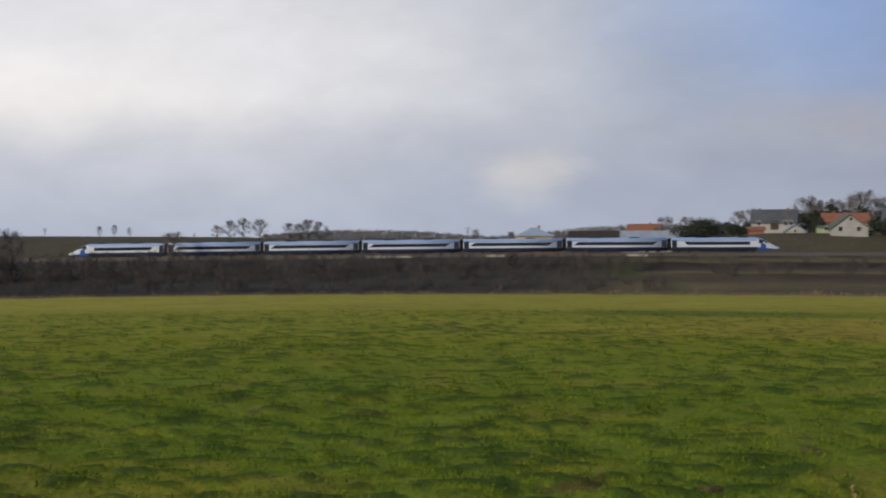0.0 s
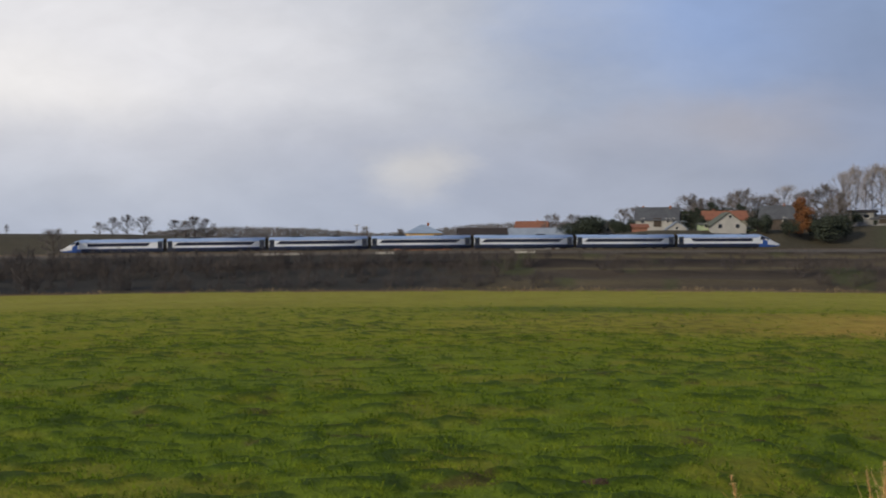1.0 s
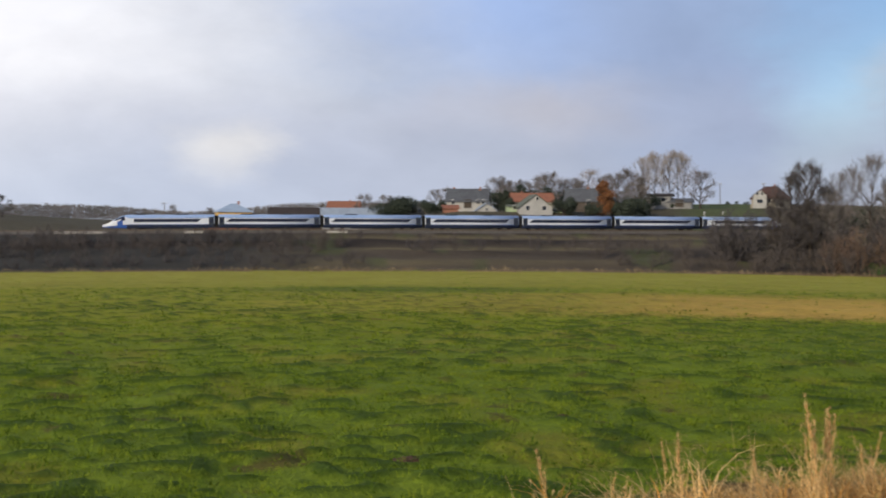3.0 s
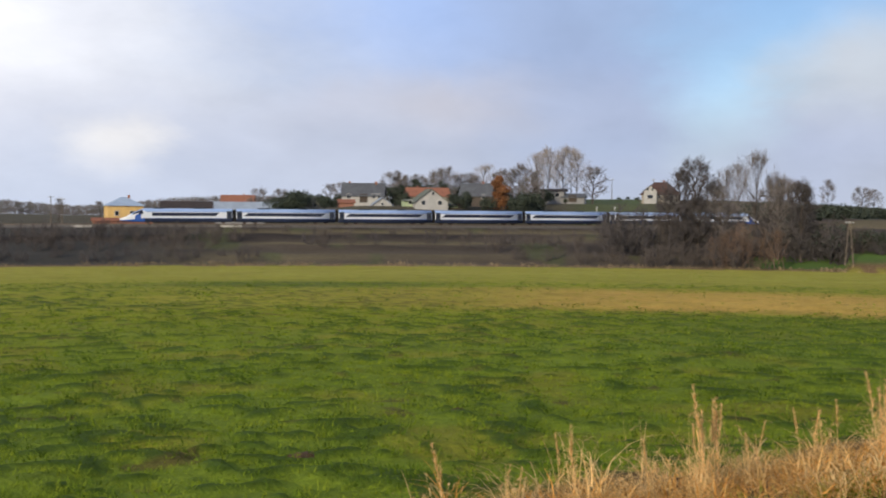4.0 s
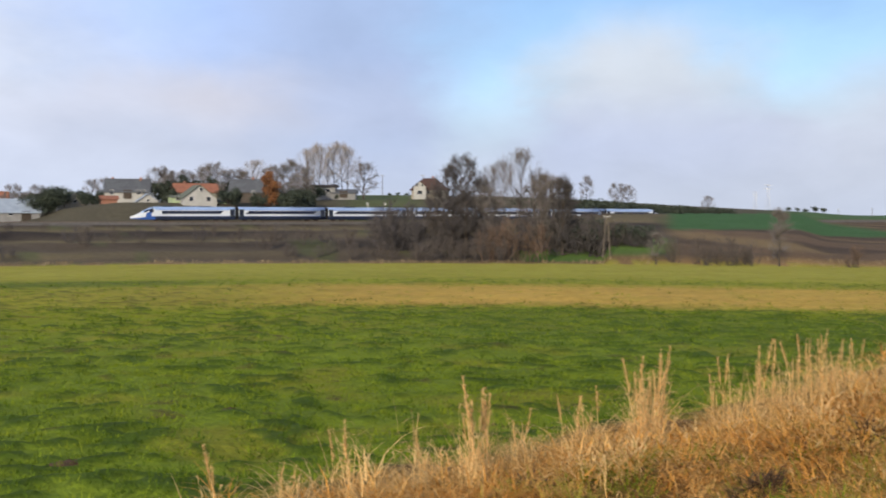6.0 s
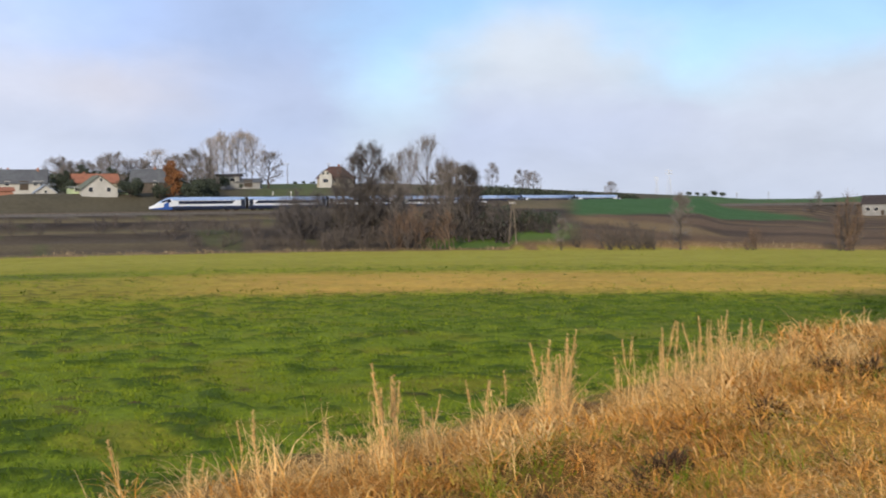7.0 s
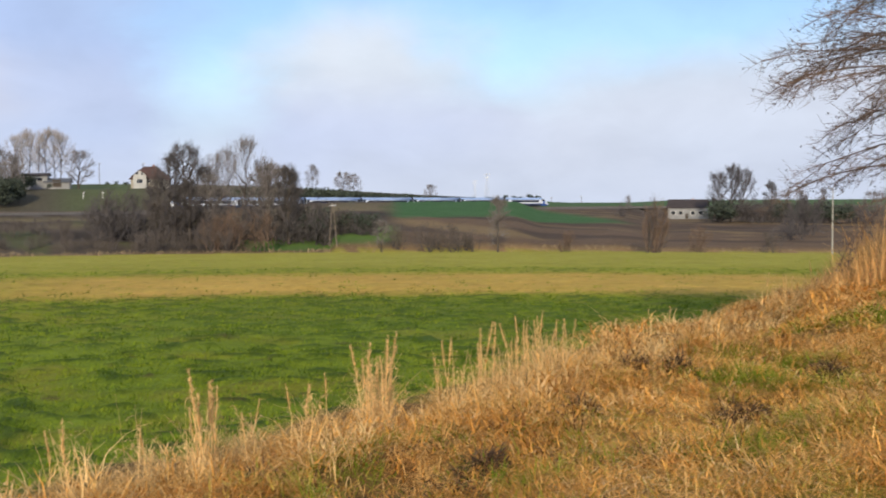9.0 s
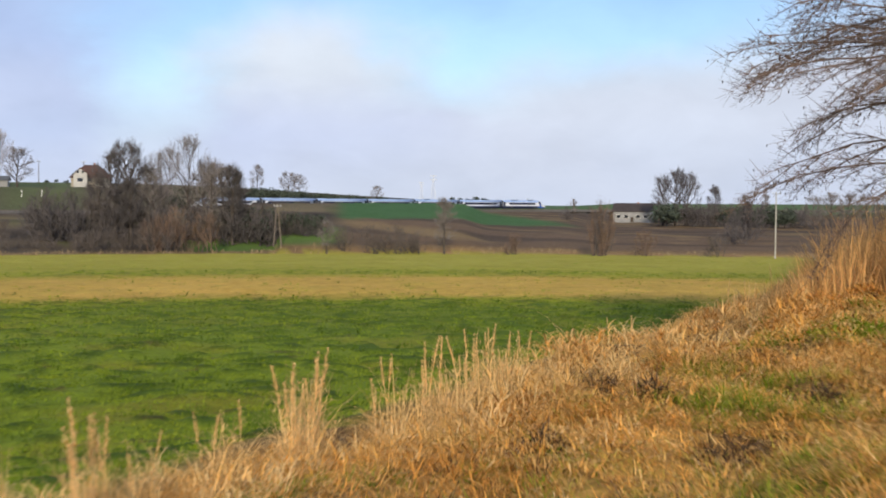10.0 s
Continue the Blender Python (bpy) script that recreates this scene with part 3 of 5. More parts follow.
def train_car(end=0):
    """One car, its middle at the origin, running towards +x; end +1: cab at the front, -1: cab at the back."""
    length = END_LENGTH if end else CAR_PITCH
    half = length / 2
    lab = "white and blue express train end car with a pointed cab" if end else "white and blue express train middle car with dark window band"
    car = thing("train_car", pose(0, 0, 0), lab, "train car", "cars of the express train")
    tail = -half + 0.45
    head = half - 0.45 if not end else half - 6.6
    st = [(tail, shell_ring()), (tail + 0.25, shell_ring(1.0)), (0, shell_ring()), (head, shell_ring())]
    mats = lambda x, i: SHELL[min(i + 1, len(SHELL) - 1)][2]
    if end:
        # the cab: the roof runs down to a low pointed nose
        for u in np.linspace(0.08, 1.0, 14):
            w = math.sqrt(max(1 - u ** 2.3, 0.0)) * 0.86 + 0.14 * (1 - u)
            top = 3.80 - 0.55 * u - 1.95 * step(np.array(u), 0.12, 1.0)
            low = 0.42 + 0.28 * u ** 2
            ring = [(max(ww * w, 0.02), low + (z - 0.42) / 3.38 * (top - low)) for ww, z, _ in SHELL]
            st.append((head + 6.55 * u, ring + [(-a, c) for a, c in reversed(ring[:-1])]))
        mats = lambda x, i: (SHELL[min(i + 1, len(SHELL) - 1)][2] if x < head + 0.4 else (3 if i < 4 or (head + 1.2 < x < head + 2.6 and 4 <= i <= 5) else (1 if i < 8 or x > head + 3.6 else 2)))
    body = part("body", loft(bmesh.new(), st, mats), [TRAIN_NAVY, TRAIN_WHITE, TRAIN_ROOF, TRAIN_BLUE], car)
    w0, w1 = (tail + 3.3, head - 1.2) if end else (tail + 1.85, half - 2.9)
    for s in (-1, 1):
        part("window_band", side_panel(bmesh.new(), [(w0, 1.92), (w1 - 1.2, 1.92), (w1, 2.74), (w0 + 1.2, 2.74)] if not end else
                                       [(w0 + 0.9, 1.92), (w1, 1.92), (w1, 2.74), (w0 - 0.1, 2.74)], s), TRAIN_GLASS, car, "dark tinted window band")
        part("waist_stripe", side_panel(bmesh.new(), [(tail + 0.1, 1.29), (head - 0.05, 1.29), (head - 0.05, 1.38), (tail + 0.1, 1.38)], s, 0.012), TRAIN_BLUE, car, "blue waist stripe")
        part("roof_line", side_panel(bmesh.new(), [(tail + 0.1, 2.90), (head - 0.05, 2.90), (head - 0.05, 2.97), (tail + 0.1, 2.97)], s, 0.008), TRAIN_BLUE, car)
        for x in ([tail + 0.8] if end else [tail + 0.8, half - 1.25]):
            d = part("door", side_panel(bmesh.new(), [(x - 0.64, 1.2), (x + 0.64, 1.2), (x + 0.64, 3.15), (x - 0.64, 3.15)], s, 0.03), TRAIN_GREY, car, "dark grey sliding door")
            part("door_window", side_panel(bmesh.new(), [(x - 0.3, 1.75), (x + 0.3, 1.75), (x + 0.3, 2.70), (x - 0.3, 2.70)], s, 0.045), TRAIN_GLASS, d)
    part("bellows", boxed(tail - 0.22, 0, 2.05, 0.5, 2.3, 3.0, 0.05), RUBBER, car)
    if not end:
        part("bellows", boxed(half - 0.22, 0, 2.05, 0.5, 2.3, 3.0, 0.05), RUBBER, car)
    for x, ln in ((-5.5, 3.2), (4.5, 2.4)):
        part("roof_unit", boxed(x, 0, 3.86, ln, 1.5, 0.26, 0.08), TRAIN_GREY, car, "low grey roof equipment")
    part("underfloor_box", boxed(0, 0, 0.5, length * 0.42, 2.3, 0.55, 0.06), UNDERCARRIAGE, car)
    bogie(car, -half + 4.0)
    bogie(car, half - (8.0 if end else 4.0))
    if end:
        wind = bmesh.new()
        pts = []
        for u in (0.16, 0.27, 0.38, 0.5):
            top = 3.80 - 0.55 * u - 1.95 * float(step(np.array(u), 0.12, 1.0))
            w = (math.sqrt(max(1 - u ** 2.3, 0)) * 0.86 + 0.14 * (1 - u))
            low = 0.42 + 0.28 * u * u
            zs = lambda z: low + (z - 0.42) / 3.38 * (top - low) + 0.03
            pts.append([wind.verts.new((head + 6.55 * u, k * 1.02 * w, zs(z))) for k, z in ((-1.40, 2.95), (-1.24, 3.45), (-0.45, 3.77), (0.45, 3.77), (1.24, 3.45), (1.40, 2.95))])
        for a, c in zip(pts, pts[1:]):
            for i in range(5):
                wind.faces.new((a[i], c[i], c[i + 1], a[i + 1]))
        bmesh.ops.recalc_face_normals(wind, faces=wind.faces[:])
        part("windscreen", wind, TRAIN_GLASS, car, "dark sloping windscreen")
        for s in (-1, 1):
            part("headlight", boxed(head + 5.2, s * 0.68, 1.25, 0.45, 0.12, 0.14, 0.03), TRAIN_GLASS, car)
            part("cab_window", side_panel(bmesh.new(), [(head + 0.9, 2.35), (head + 2.2, 2.35), (head + 1.7, 2.85), (head + 0.9, 2.95)], s * 0.955, 0.02), TRAIN_GLASS, car)
    if end < 0:
        for o in car.children:
            o.matrix_basis = pose(0, 0, 0, 0, 0, 180) @ o.matrix_basis
    return car


def train_rows(offset):
    rows = []
    for t in np.arange(0, 10.01, 0.5):
        s = TRAIN_START + TRAIN_SPEED * t + offset
        x, y, h = track_at(s)
        climb = math.atan2(float(rail_z(s + 9) - rail_z(s - 9)), 18.0)
        rows.append((float(t), pose(x, y, float(rail_z(s)), 0, -math.degrees(climb), 90 - math.degrees(h))))
    return rows


def make_train():
    cars = [(train_car(-1), END_LENGTH / 2)]
    mid = train_car(0)
    for i in range(5):
        cars.append((mid if i == 0 else copy_thing(mid, pose(0, 0, 0)), END_LENGTH + CAR_PITCH * (i + 0.5)))
    cars.append((train_car(1), END_LENGTH * 1.5 + CAR_PITCH * 5))
    return cars


TRAIN = make_train()
# ---- trees and shrubs ----
def limbs_mesh(name, segs, sides, mat, parent, tufts=()):
    """Tapered prisms for all segments (start, end, radius at both) of one tree, in one mesh."""
    a, b = np.array([s[0] for s in segs]), np.array([s[1] for s in segs])
    ra, rb = np.array([s[2] for s in segs]), np.array([s[3] for s in segs])
    d = b - a
    d /= np.maximum(np.linalg.norm(d, axis=1), 1e-6)[:, None]
    ref = np.where(abs(d[:, 2:3]) > 0.9, np.array([[1.0, 0, 0]]), np.array([[0, 0, 1.0]]))
    u = np.cross(d, ref)
    u /= np.linalg.norm(u, axis=1)[:, None]
    w = np.cross(d, u)
    ang = np.arange(sides) * 2 * math.pi / sides
    ring = u[:, None, :] * np.cos(ang)[None, :, None] + w[:, None, :] * np.sin(ang)[None, :, None]
    v = np.concatenate([a[:, None] + ring * ra[:, None, None], b[:, None] + ring * rb[:, None, None]], 1).reshape(-1, 3)
    n = np.arange(len(segs))[:, None] * 2 * sides
    k = np.arange(sides)
    f = np.stack([n + k, n + (k + 1) % sides, n + sides + (k + 1) % sides, n + sides + k], -1).reshape(-1, 4)
    vs, fs = [v], [f]
    if len(tufts):
        ribbons(vs, fs, tufts)
    return mesh_from(name, np.concatenate(vs), np.concatenate(fs), mat, parent)


def ribbons(verts_of, faces_of, tufts):
    """Add flat slivers for the finest twigs to lists of corners and faces."""
    a, b = np.array([t[0] for t in tufts]), np.array([t[1] for t in tufts])
    w = np.array([t[2] for t in tufts])
    d = b - a
    rng = np.random.RandomState(len(tufts))
    u = np.cross(d, rng.normal(size=d.shape))
    u /= np.maximum(np.linalg.norm(u, axis=1), 1e-9)[:, None]
    v = np.stack([a - u * w[:, None], a + u * w[:, None], b + u * w[:, None] * 0.4, b - u * w[:, None] * 0.4], 1).reshape(-1, 3)
    base = sum(len(x) for x in verts_of)
    verts_of.append(v)
    faces_of.append(np.arange(len(v)).reshape(-1, 4) + base)


def grow_tree(seed, height, crown_low, half_width, limbs, stems=1, twiglets=4, twig_len=0.9, tip=0.014, rise=0.8, forks=2):
    """Limbs that leave the stem, rise in an easy curve and fork into finer wood, each running out to the rim of a domed crown.
    Gives the thick and the thin segments and the slivers of the finest twigs."""
    rng = np.random.RandomState(seed)
    mid, half = (height + crown_low) / 2, (height - crown_low) / 2
    lump = rng.uniform(0, 6.28, 4)

    def reach(p, d):
        """How far from p along d the rim of the crown lies."""
        r = np.array([half_width, half_width, half])
        yaw = math.atan2(d[1], d[0])
        r = r * (0.90 + 0.10 * math.sin(3 * yaw + lump[0]) + 0.08 * math.sin(5 * yaw + 4 * d[2] + lump[1]))
        o, e = (p - np.array([0, 0, mid])) / r, d / r
        qa, qb, qc = e @ e, o @ e, o @ o - 1
        disc = qb * qb - qa * qc
        return max((-qb + math.sqrt(disc)) / qa, 0.0) if disc > 0 else 0.0

    thick, thin, tufts = [], [], []

    def run(p, d, length, n, r0, r1, lift, keep):
        out = []
        for k in range(n):
            d = d + rng.normal(0, 0.10, 3) + np.array([0, 0, lift / n])
            d = d / np.linalg.norm(d)
            q = p + d * length / n
            a, c = r0 + (r1 - r0) * k / n, r0 + (r1 - r0) * (k + 1) / n
            if keep is tufts:
                tufts.append((p, q, a))
            else:
                keep.append((tuple(p), tuple(q), a, c))
            out.append((q, d))
            p = q
        return out

    def aside(d, amount):
        e = rng.normal(size=3)
        e = e - d * (e @ d)
        e = d * math.cos(amount) + e / np.linalg.norm(e) * math.sin(amount)
        e[2] += 0.12
        return e / np.linalg.norm(e)

    girth = tip * (4 + 0.35 * height)
    starts = []
    if stems == 1:
        top = height * 0.82
        line = [np.array([0, 0, -0.35])]
        for k in range(1, 9):
            line.append(np.array([rng.normal(0, 0.02) * half_width * k / 3, rng.normal(0, 0.02) * half_width * k / 3, -0.35 + (top + 0.35) * k / 8]))
        for k in range(8):
            thick.append((tuple(line[k]), tuple(line[k + 1]), girth * (1 - 0.115 * k), girth * (1 - 0.115 * (k + 1))))
        for i in range(limbs):
            u = (i + rng.random_sample()) / limbs
            z = crown_low * 0.75 + (top - crown_low * 0.75) * u ** 0.85
            f = (z + 0.35) / (top + 0.35) * 8
            k = min(int(f), 7)
            el = 0.25 + (rise + 0.15) * u + rng.normal(0, 0.1)
            yaw = i * 2.4 + rng.normal(0, 0.3)
            starts.append((line[k] + (line[k + 1] - line[k]) * (f - k), np.array([math.cos(yaw) * math.cos(el), math.sin(yaw) * math.cos(el), math.sin(el)]), girth * (0.55 - 0.3 * u)))
    else:
        for i in range(limbs):
            yaw, el = i * 2.4 + rng.normal(0, 0.3), rng.uniform(0.45, 1.5)
            foot = np.array([rng.normal(0, 0.28) * half_width, rng.normal(0, 0.28) * half_width, -0.25])
            starts.append((foot, np.array([math.cos(yaw) * math.cos(el), math.sin(yaw) * math.cos(el), math.sin(el)]), girth * 0.4))
    for p, d, r in starts:
        length = max(reach(p, d) * rng.uniform(0.84, 1.0), 0.12 * height)
        for j, (q, e) in enumerate(run(p, d, length, 6, r, tip * 1.2, 0.35, thick if stems == 1 else thin)):
            if j < 1 and stems == 1:
                continue
            for _ in range(forks):
                d2 = aside(e, rng.uniform(0.45, 0.85))
                l2 = min(reach(q, d2) * rng.uniform(0.7, 1.0), 0.42 * half_width + 0.12 * height)
                if l2 < 0.15:
                    continue
                for q2, e2 in run(q, d2, l2, 3, tip * 1.5, tip * 0.7, 0.2, tufts):
                    for _ in range(2):
                        d3 = aside(e2, rng.uniform(0.35, 0.8))
                        l3 = min(reach(q2, d3) + 0.3 * twig_len, 1.5 * twig_len) * rng.uniform(0.6, 1.0)
                        if l3 < 0.1:
                            continue
                        q3, e3 = run(q2, d3, l3, 1, tip * 0.75, tip * 0.5, 0.1, tufts)[0]
                        for _ in range(twiglets):
                            d4 = aside(e3, rng.uniform(0.2, 0.7))
                            k = rng.random_sample()
                            base = q2 + (q3 - q2) * k
                            tufts.append((base, base + d4 * twig_len * rng.uniform(0.4, 1.0), tip * 0.55))
    return thick or [((0, 0, -0.3), (0.02, 0, 0.25), girth, girth * 0.6)], thin or thick[-6:], tufts


def bare_tree(name, seed, height, label, twig, crown_low, half_width, limbs, stems=1, category="tree", bark=BARK, **more):
    t = thing(name, pose(0, 0, -50), label, category)
    thick, thin, tufts = grow_tree(seed, height, crown_low, half_width, limbs, stems, **more)
    limbs_mesh("trunk", thick, 5, bark, t)
    limbs_mesh("crown", thin, 3, twig, t, tufts)
    t["height"] = height
    return t


def leafy(name, seed, height, width, count, leaf, mat, label, category, lobes=7, column=False, leaf_size=0.3):
    """A leafy shrub or tree: a short stem, forked limbs and many small leaf clumps over uneven lobes."""
    rng = np.random.RandomState(seed)
    t = thing(name, pose(0, 0, -50), label, category)
    segs, cs = [((0, 0, -0.3), (0, 0, height * 0.45), 0.04 * height * 0.5, 0.02 * height * 0.5)], []
    for i in range(lobes):
        if column:
            h = height * (0.12 + 0.76 * (i + 0.5) / lobes)
            k = width * 0.5 * (1.0 - 0.8 * (h / height) ** 1.6)
            c = np.array([rng.normal(0, 0.12) * width, rng.normal(0, 0.12) * width, h])
            rad = np.array([k, k, height / lobes * 0.85])
        else:
            a, rr = rng.uniform(0, 6.28), width * 0.34 * math.sqrt(rng.random_sample())
            h = height * rng.uniform(0.28, 0.72)
            c = np.array([rr * math.cos(a), rr * math.sin(a), h])
            rad = np.array([width * rng.uniform(0.17, 0.27)] * 2 + [min(height * rng.uniform(0.2, 0.3), height - h)])
        cs.append((c, rad))
        segs.append(((0, 0, height * 0.2), tuple(c), 0.03 * height * 0.4, 0.02))
    limbs_mesh("trunk", segs, 5, BARK, t)
    per = count // lobes
    v = []
    for c, rad in cs:
        d = rng.normal(size=(per, 3))
        d /= np.linalg.norm(d, axis=1)[:, None]
        p = c + d * rad * (rng.uniform(0.45, 1.12, size=(per, 1)))
        e1 = rng.normal(size=(per, 3))
        e1 /= np.linalg.norm(e1, axis=1)[:, None]
        e2 = np.cross(e1, rng.normal(size=(per, 3)))
        e2 /= np.linalg.norm(e2, axis=1)[:, None]
        s = leaf_size * rng.uniform(0.6, 1.4, size=(per, 1))
        v.append(np.stack([p - e1 * s * 0.5, p + e2 * s * 0.35, p + e1 * s * 0.5, p - e2 * s * 0.35], 1))
    v = np.concatenate(v).reshape(-1, 3)
    v[:, 2] = np.maximum(v[:, 2], 0.05)
    mesh_from("crown", v, np.arange(len(v)).reshape(-1, 4), mat, t)
    t["height"] = height
    return t


KINDS = {}


def make_kinds():
    pale = "pale bare tree with a fine spreading crown"
    KINDS["round"] = [bare_tree("bare_tree", s, 12, "bare brown tree with a rounded winter crown", TWIG, 0.1, 4.6, 16, tip=0.036, twiglets=3, rise=0.55) for s in (3, 8, 9)]
    KINDS["dark"] = [bare_tree("bare_tree", s, 16, "dark bare tree on the railway bank", TWIG_DARK, 0.6, 6.2, 17, tip=0.042, twig_len=1.1, twiglets=3, rise=0.65) for s in (5, 12)]
    KINDS["pale"] = [bare_tree("bare_tree", s, 20, pale, TWIG_PALE, 4.5, 6.6, 14, tip=0.030, twig_len=1.3, twiglets=3, rise=1.0) for s in (21, 22)]
    KINDS["tall"] = [bare_tree("bare_tree", s, 20, "tall bare grey-brown tree on the railway bank", TWIG, 5.0, 6.6, 13, tip=0.026, twig_len=1.3, twiglets=3, rise=0.95) for s in (31, 32)]
    KINDS["slim"] = [bare_tree("bare_tree", s, 12, "slim bare tree with upright twigs", TWIG, 1.2, 2.2, 13, tip=0.022, rise=1.1) for s in (41, 42)]
    KINDS["column"] = [bare_tree("bare_tree", s, 12, "dense dark bare tree with upright twigs on the railway bank", TWIG_DARK, 0.2, 2.0, 16, tip=0.030, twiglets=4, rise=1.1) for s in (45, 46)]
    shrub = dict(twiglets=2, twig_len=0.7)
    KINDS["shrub"] = [bare_tree("bare_shrub", s, 4, "leafless brown shrub on the railway bank", TWIG_SHRUB, -1.4, 2.6, 8, 5, "shrub", tip=0.024, forks=1, **shrub) for s in (51, 52, 53)]
    KINDS["dark_shrub"] = [bare_tree("bare_shrub", s, 4, "dark leafless shrub on the railway bank", TWIG_DARK, -1.4, 2.6, 9, 5, "shrub", tip=0.028, forks=1, **shrub) for s in (61, 62)]
    KINDS["rust_shrub"] = [bare_tree("bare_shrub", s, 4, "rusty brown leafless shrub by the field", TWIG_RUST, -1.2, 2.0, 9, 5, "shrub", tip=0.026, forks=1, **shrub) for s in (71, 72)]
    KINDS["green"] = [leafy("evergreen_bush", s, 5, 6, 2600, 0.3, LEAF_GREEN, "dark evergreen bush by the houses", "bush") for s in (81, 82)]
    KINDS["fir"] = [leafy("conifer", s, 9, 4.2, 2600, 0.3, LEAF_GREEN, "dark green conifer behind the houses", "tree", 9, True) for s in (91,)]
    KINDS["orange"] = [leafy("autumn_tree", 95, 8, 4.0, 3400, 0.3, LEAF_ORANGE, "narrow tree with orange autumn leaves", "tree", 9, True)]
    KINDS["hedge"] = [leafy("hedge_bush", s, 3.5, 6, 1000, 0.3, LEAF_GREEN, "dark hedge bush along the far field", "bush", 8, leaf_size=0.37) for s in (97, 98)]


make_kinds()
USED = {}
ROW = random.Random(4)


def plant(kind, bearing, dist, top=None, height=None, wide=1.0):
    """Stand a tree at a bearing and distance. top: where its tip stands over the eye's level, in thousandths of the distance."""
    x, y = polar(bearing, dist)
    z = ground_z(x, y)
    h = height if height else EYE + dist * top / 1000 - z
    source = KINDS[kind][ROW.randrange(len(KINDS[kind]))]
    k = max(h, 0.8) / source["height"]
    m = Matrix.LocRotScale((x, y, z), Euler((0, 0, ROW.uniform(0, 6.28))), (k * wide, k * wide, k))
    if source.name not in USED:
        USED[source.name] = source
        source.matrix_basis = m
        return source
    keep = source.scale.copy()
    source.scale = (1, 1, 1)
    c = copy_thing(source, m)
    source.scale = keep
    return c


# village trees beyond the railway
for kind, b, d, top, wide in (
        ("round", 11.1, 370, 24, 1.0), ("round", 14.7, 372, 29, 1.0), ("round", 17.8, 372, 40, 1.2), ("round", 18.5, 365, 36, 1.0), ("fir", 18.95, 360, 35, 1.2),
        ("round", 19.6, 378, 35, 0.9), ("round", 20.5, 362, 45, 1.0), ("fir", 20.3, 350, 33, 1.1), ("pale", 22.45, 385, 46, 1.3), ("round", 23.9, 368, 43, 1.1), ("round", 24.4, 372, 47, 1.1),
        ("pale", 25.1, 395, 56, 0.85), ("pale", 25.7, 400, 61, 0.85), ("pale", 26.4, 398, 62, 0.9), ("pale", 27.1, 396, 59, 0.85), ("pale", 26.8, 403, 61, 0.8), ("pale", 25.4, 405, 58, 0.8), ("round", 27.9, 390, 46, 1.1),
        ("pale", 26.1, 392, 55, 0.7), ("round", 25.0, 352, 33, 0.9), ("orange", 23.17, 338, 39, 1.0),
        ("round", 19.1, 372, 38, 1.0), ("round", 20.1, 374, 41, 1.0), ("round", 23.3, 374, 42, 1.0), ("round", 21.7, 370, 39, 1.0), ("round", 15.2, 366, 30, 1.0), ("round", 21.2, 372, 38, 1.1), ("round", 22.0, 376, 36, 1.1), ("round", 18.2, 376, 37, 1.1), ("round", 24.9, 360, 40, 1.0), ("round", 12.2, 372, 24, 1.1), ("green", 12.6, 352, 17, 1.1), ("green", 13.2, 350, 23, 1.1), ("green", 13.9, 352, 21, 1.0), ("green", 14.4, 350, 17, 1.0), ("green", 15.1, 356, 20, 0.8),
        ("green", 21.0, 330, 19, 0.9), ("green", 21.6, 328, 23, 0.8), ("green", 24.6, 340, 23, 0.8), ("green", 25.2, 342, 22, 0.8), ("green", 23.9, 342, 20, 0.9), ("green", 22.6, 330, 18, 1.0), ("green", 24.4, 336, 24, 1.1), ("green", 21.2, 326, 22, 1.2), ("green", 26.55, 368, 17, 0.8), ("green", 19.0, 334, 14, 0.7), ("fir", 18.0, 352, 27, 1.5),
        ("green", 18.55, 338, 22, 0.6), ("fir", 18.25, 345, 30, 0.9), ("green", 20.95, 336, 14, 0.8)):
    plant(kind, b, d, top, None, wide)
for b in np.arange(17.4, 25.4, 0.42):
    plant(ROW.choice(["hedge", "round", "round"]), float(b), 362 + 10 * ROW.random(), 24 + 9 * ROW.random(), None, 1.0)
for b, top in ((12.2, 19), (12.7, 22), (13.15, 23), (14.35, 19), (14.7, 16)):
    plant("green", b, 334, top, None, 1.1)
# trees on the bank, before the railway
for kind, b, d, top, wide in (
        ("dark", 32.15, 268, 43, 0.72), ("dark", 32.9, 264, 51, 0.85), ("dark", 31.6, 266, 22, 0.8), ("tall", 34.35, 272, 42, 0.75), ("tall", 35.85, 268, 57, 0.85), ("tall", 35.0, 275, 47, 0.65),
        ("tall", 37.0, 272, 35, 0.95), ("column", 37.95, 262, 33, 1.0), ("slim", 37.5, 270, 31, 1.4), ("column", 38.2, 266, 25, 1.0), ("slim", 36.9, 264, 26, 1.5), ("slim", 34.2, 262, 24, 1.6), ("round", 36.6, 274, 37, 0.9), ("slim", 33.9, 270, 32, 1.5), ("column", 33.1, 260, 20, 1.3), ("column", 32.4, 259, 12, 1.5),
        ("slim", 39.15, 420, 33, 1.5), ("round", 40.7, 430, 27, 1.3), ("round", 41.2, 432, 25, 1.2), ("round", 45.1, 455, 16, 1.2), ("slim", 48.5, 250, 4, 1.4),
        ("slim", 42.6, 246, -16, 1.6), ("round", -22.0, 274, 18, 0.9), ("round", -20.9, 276, 13, 0.9)):
    plant(kind, b, d, top, None, wide)
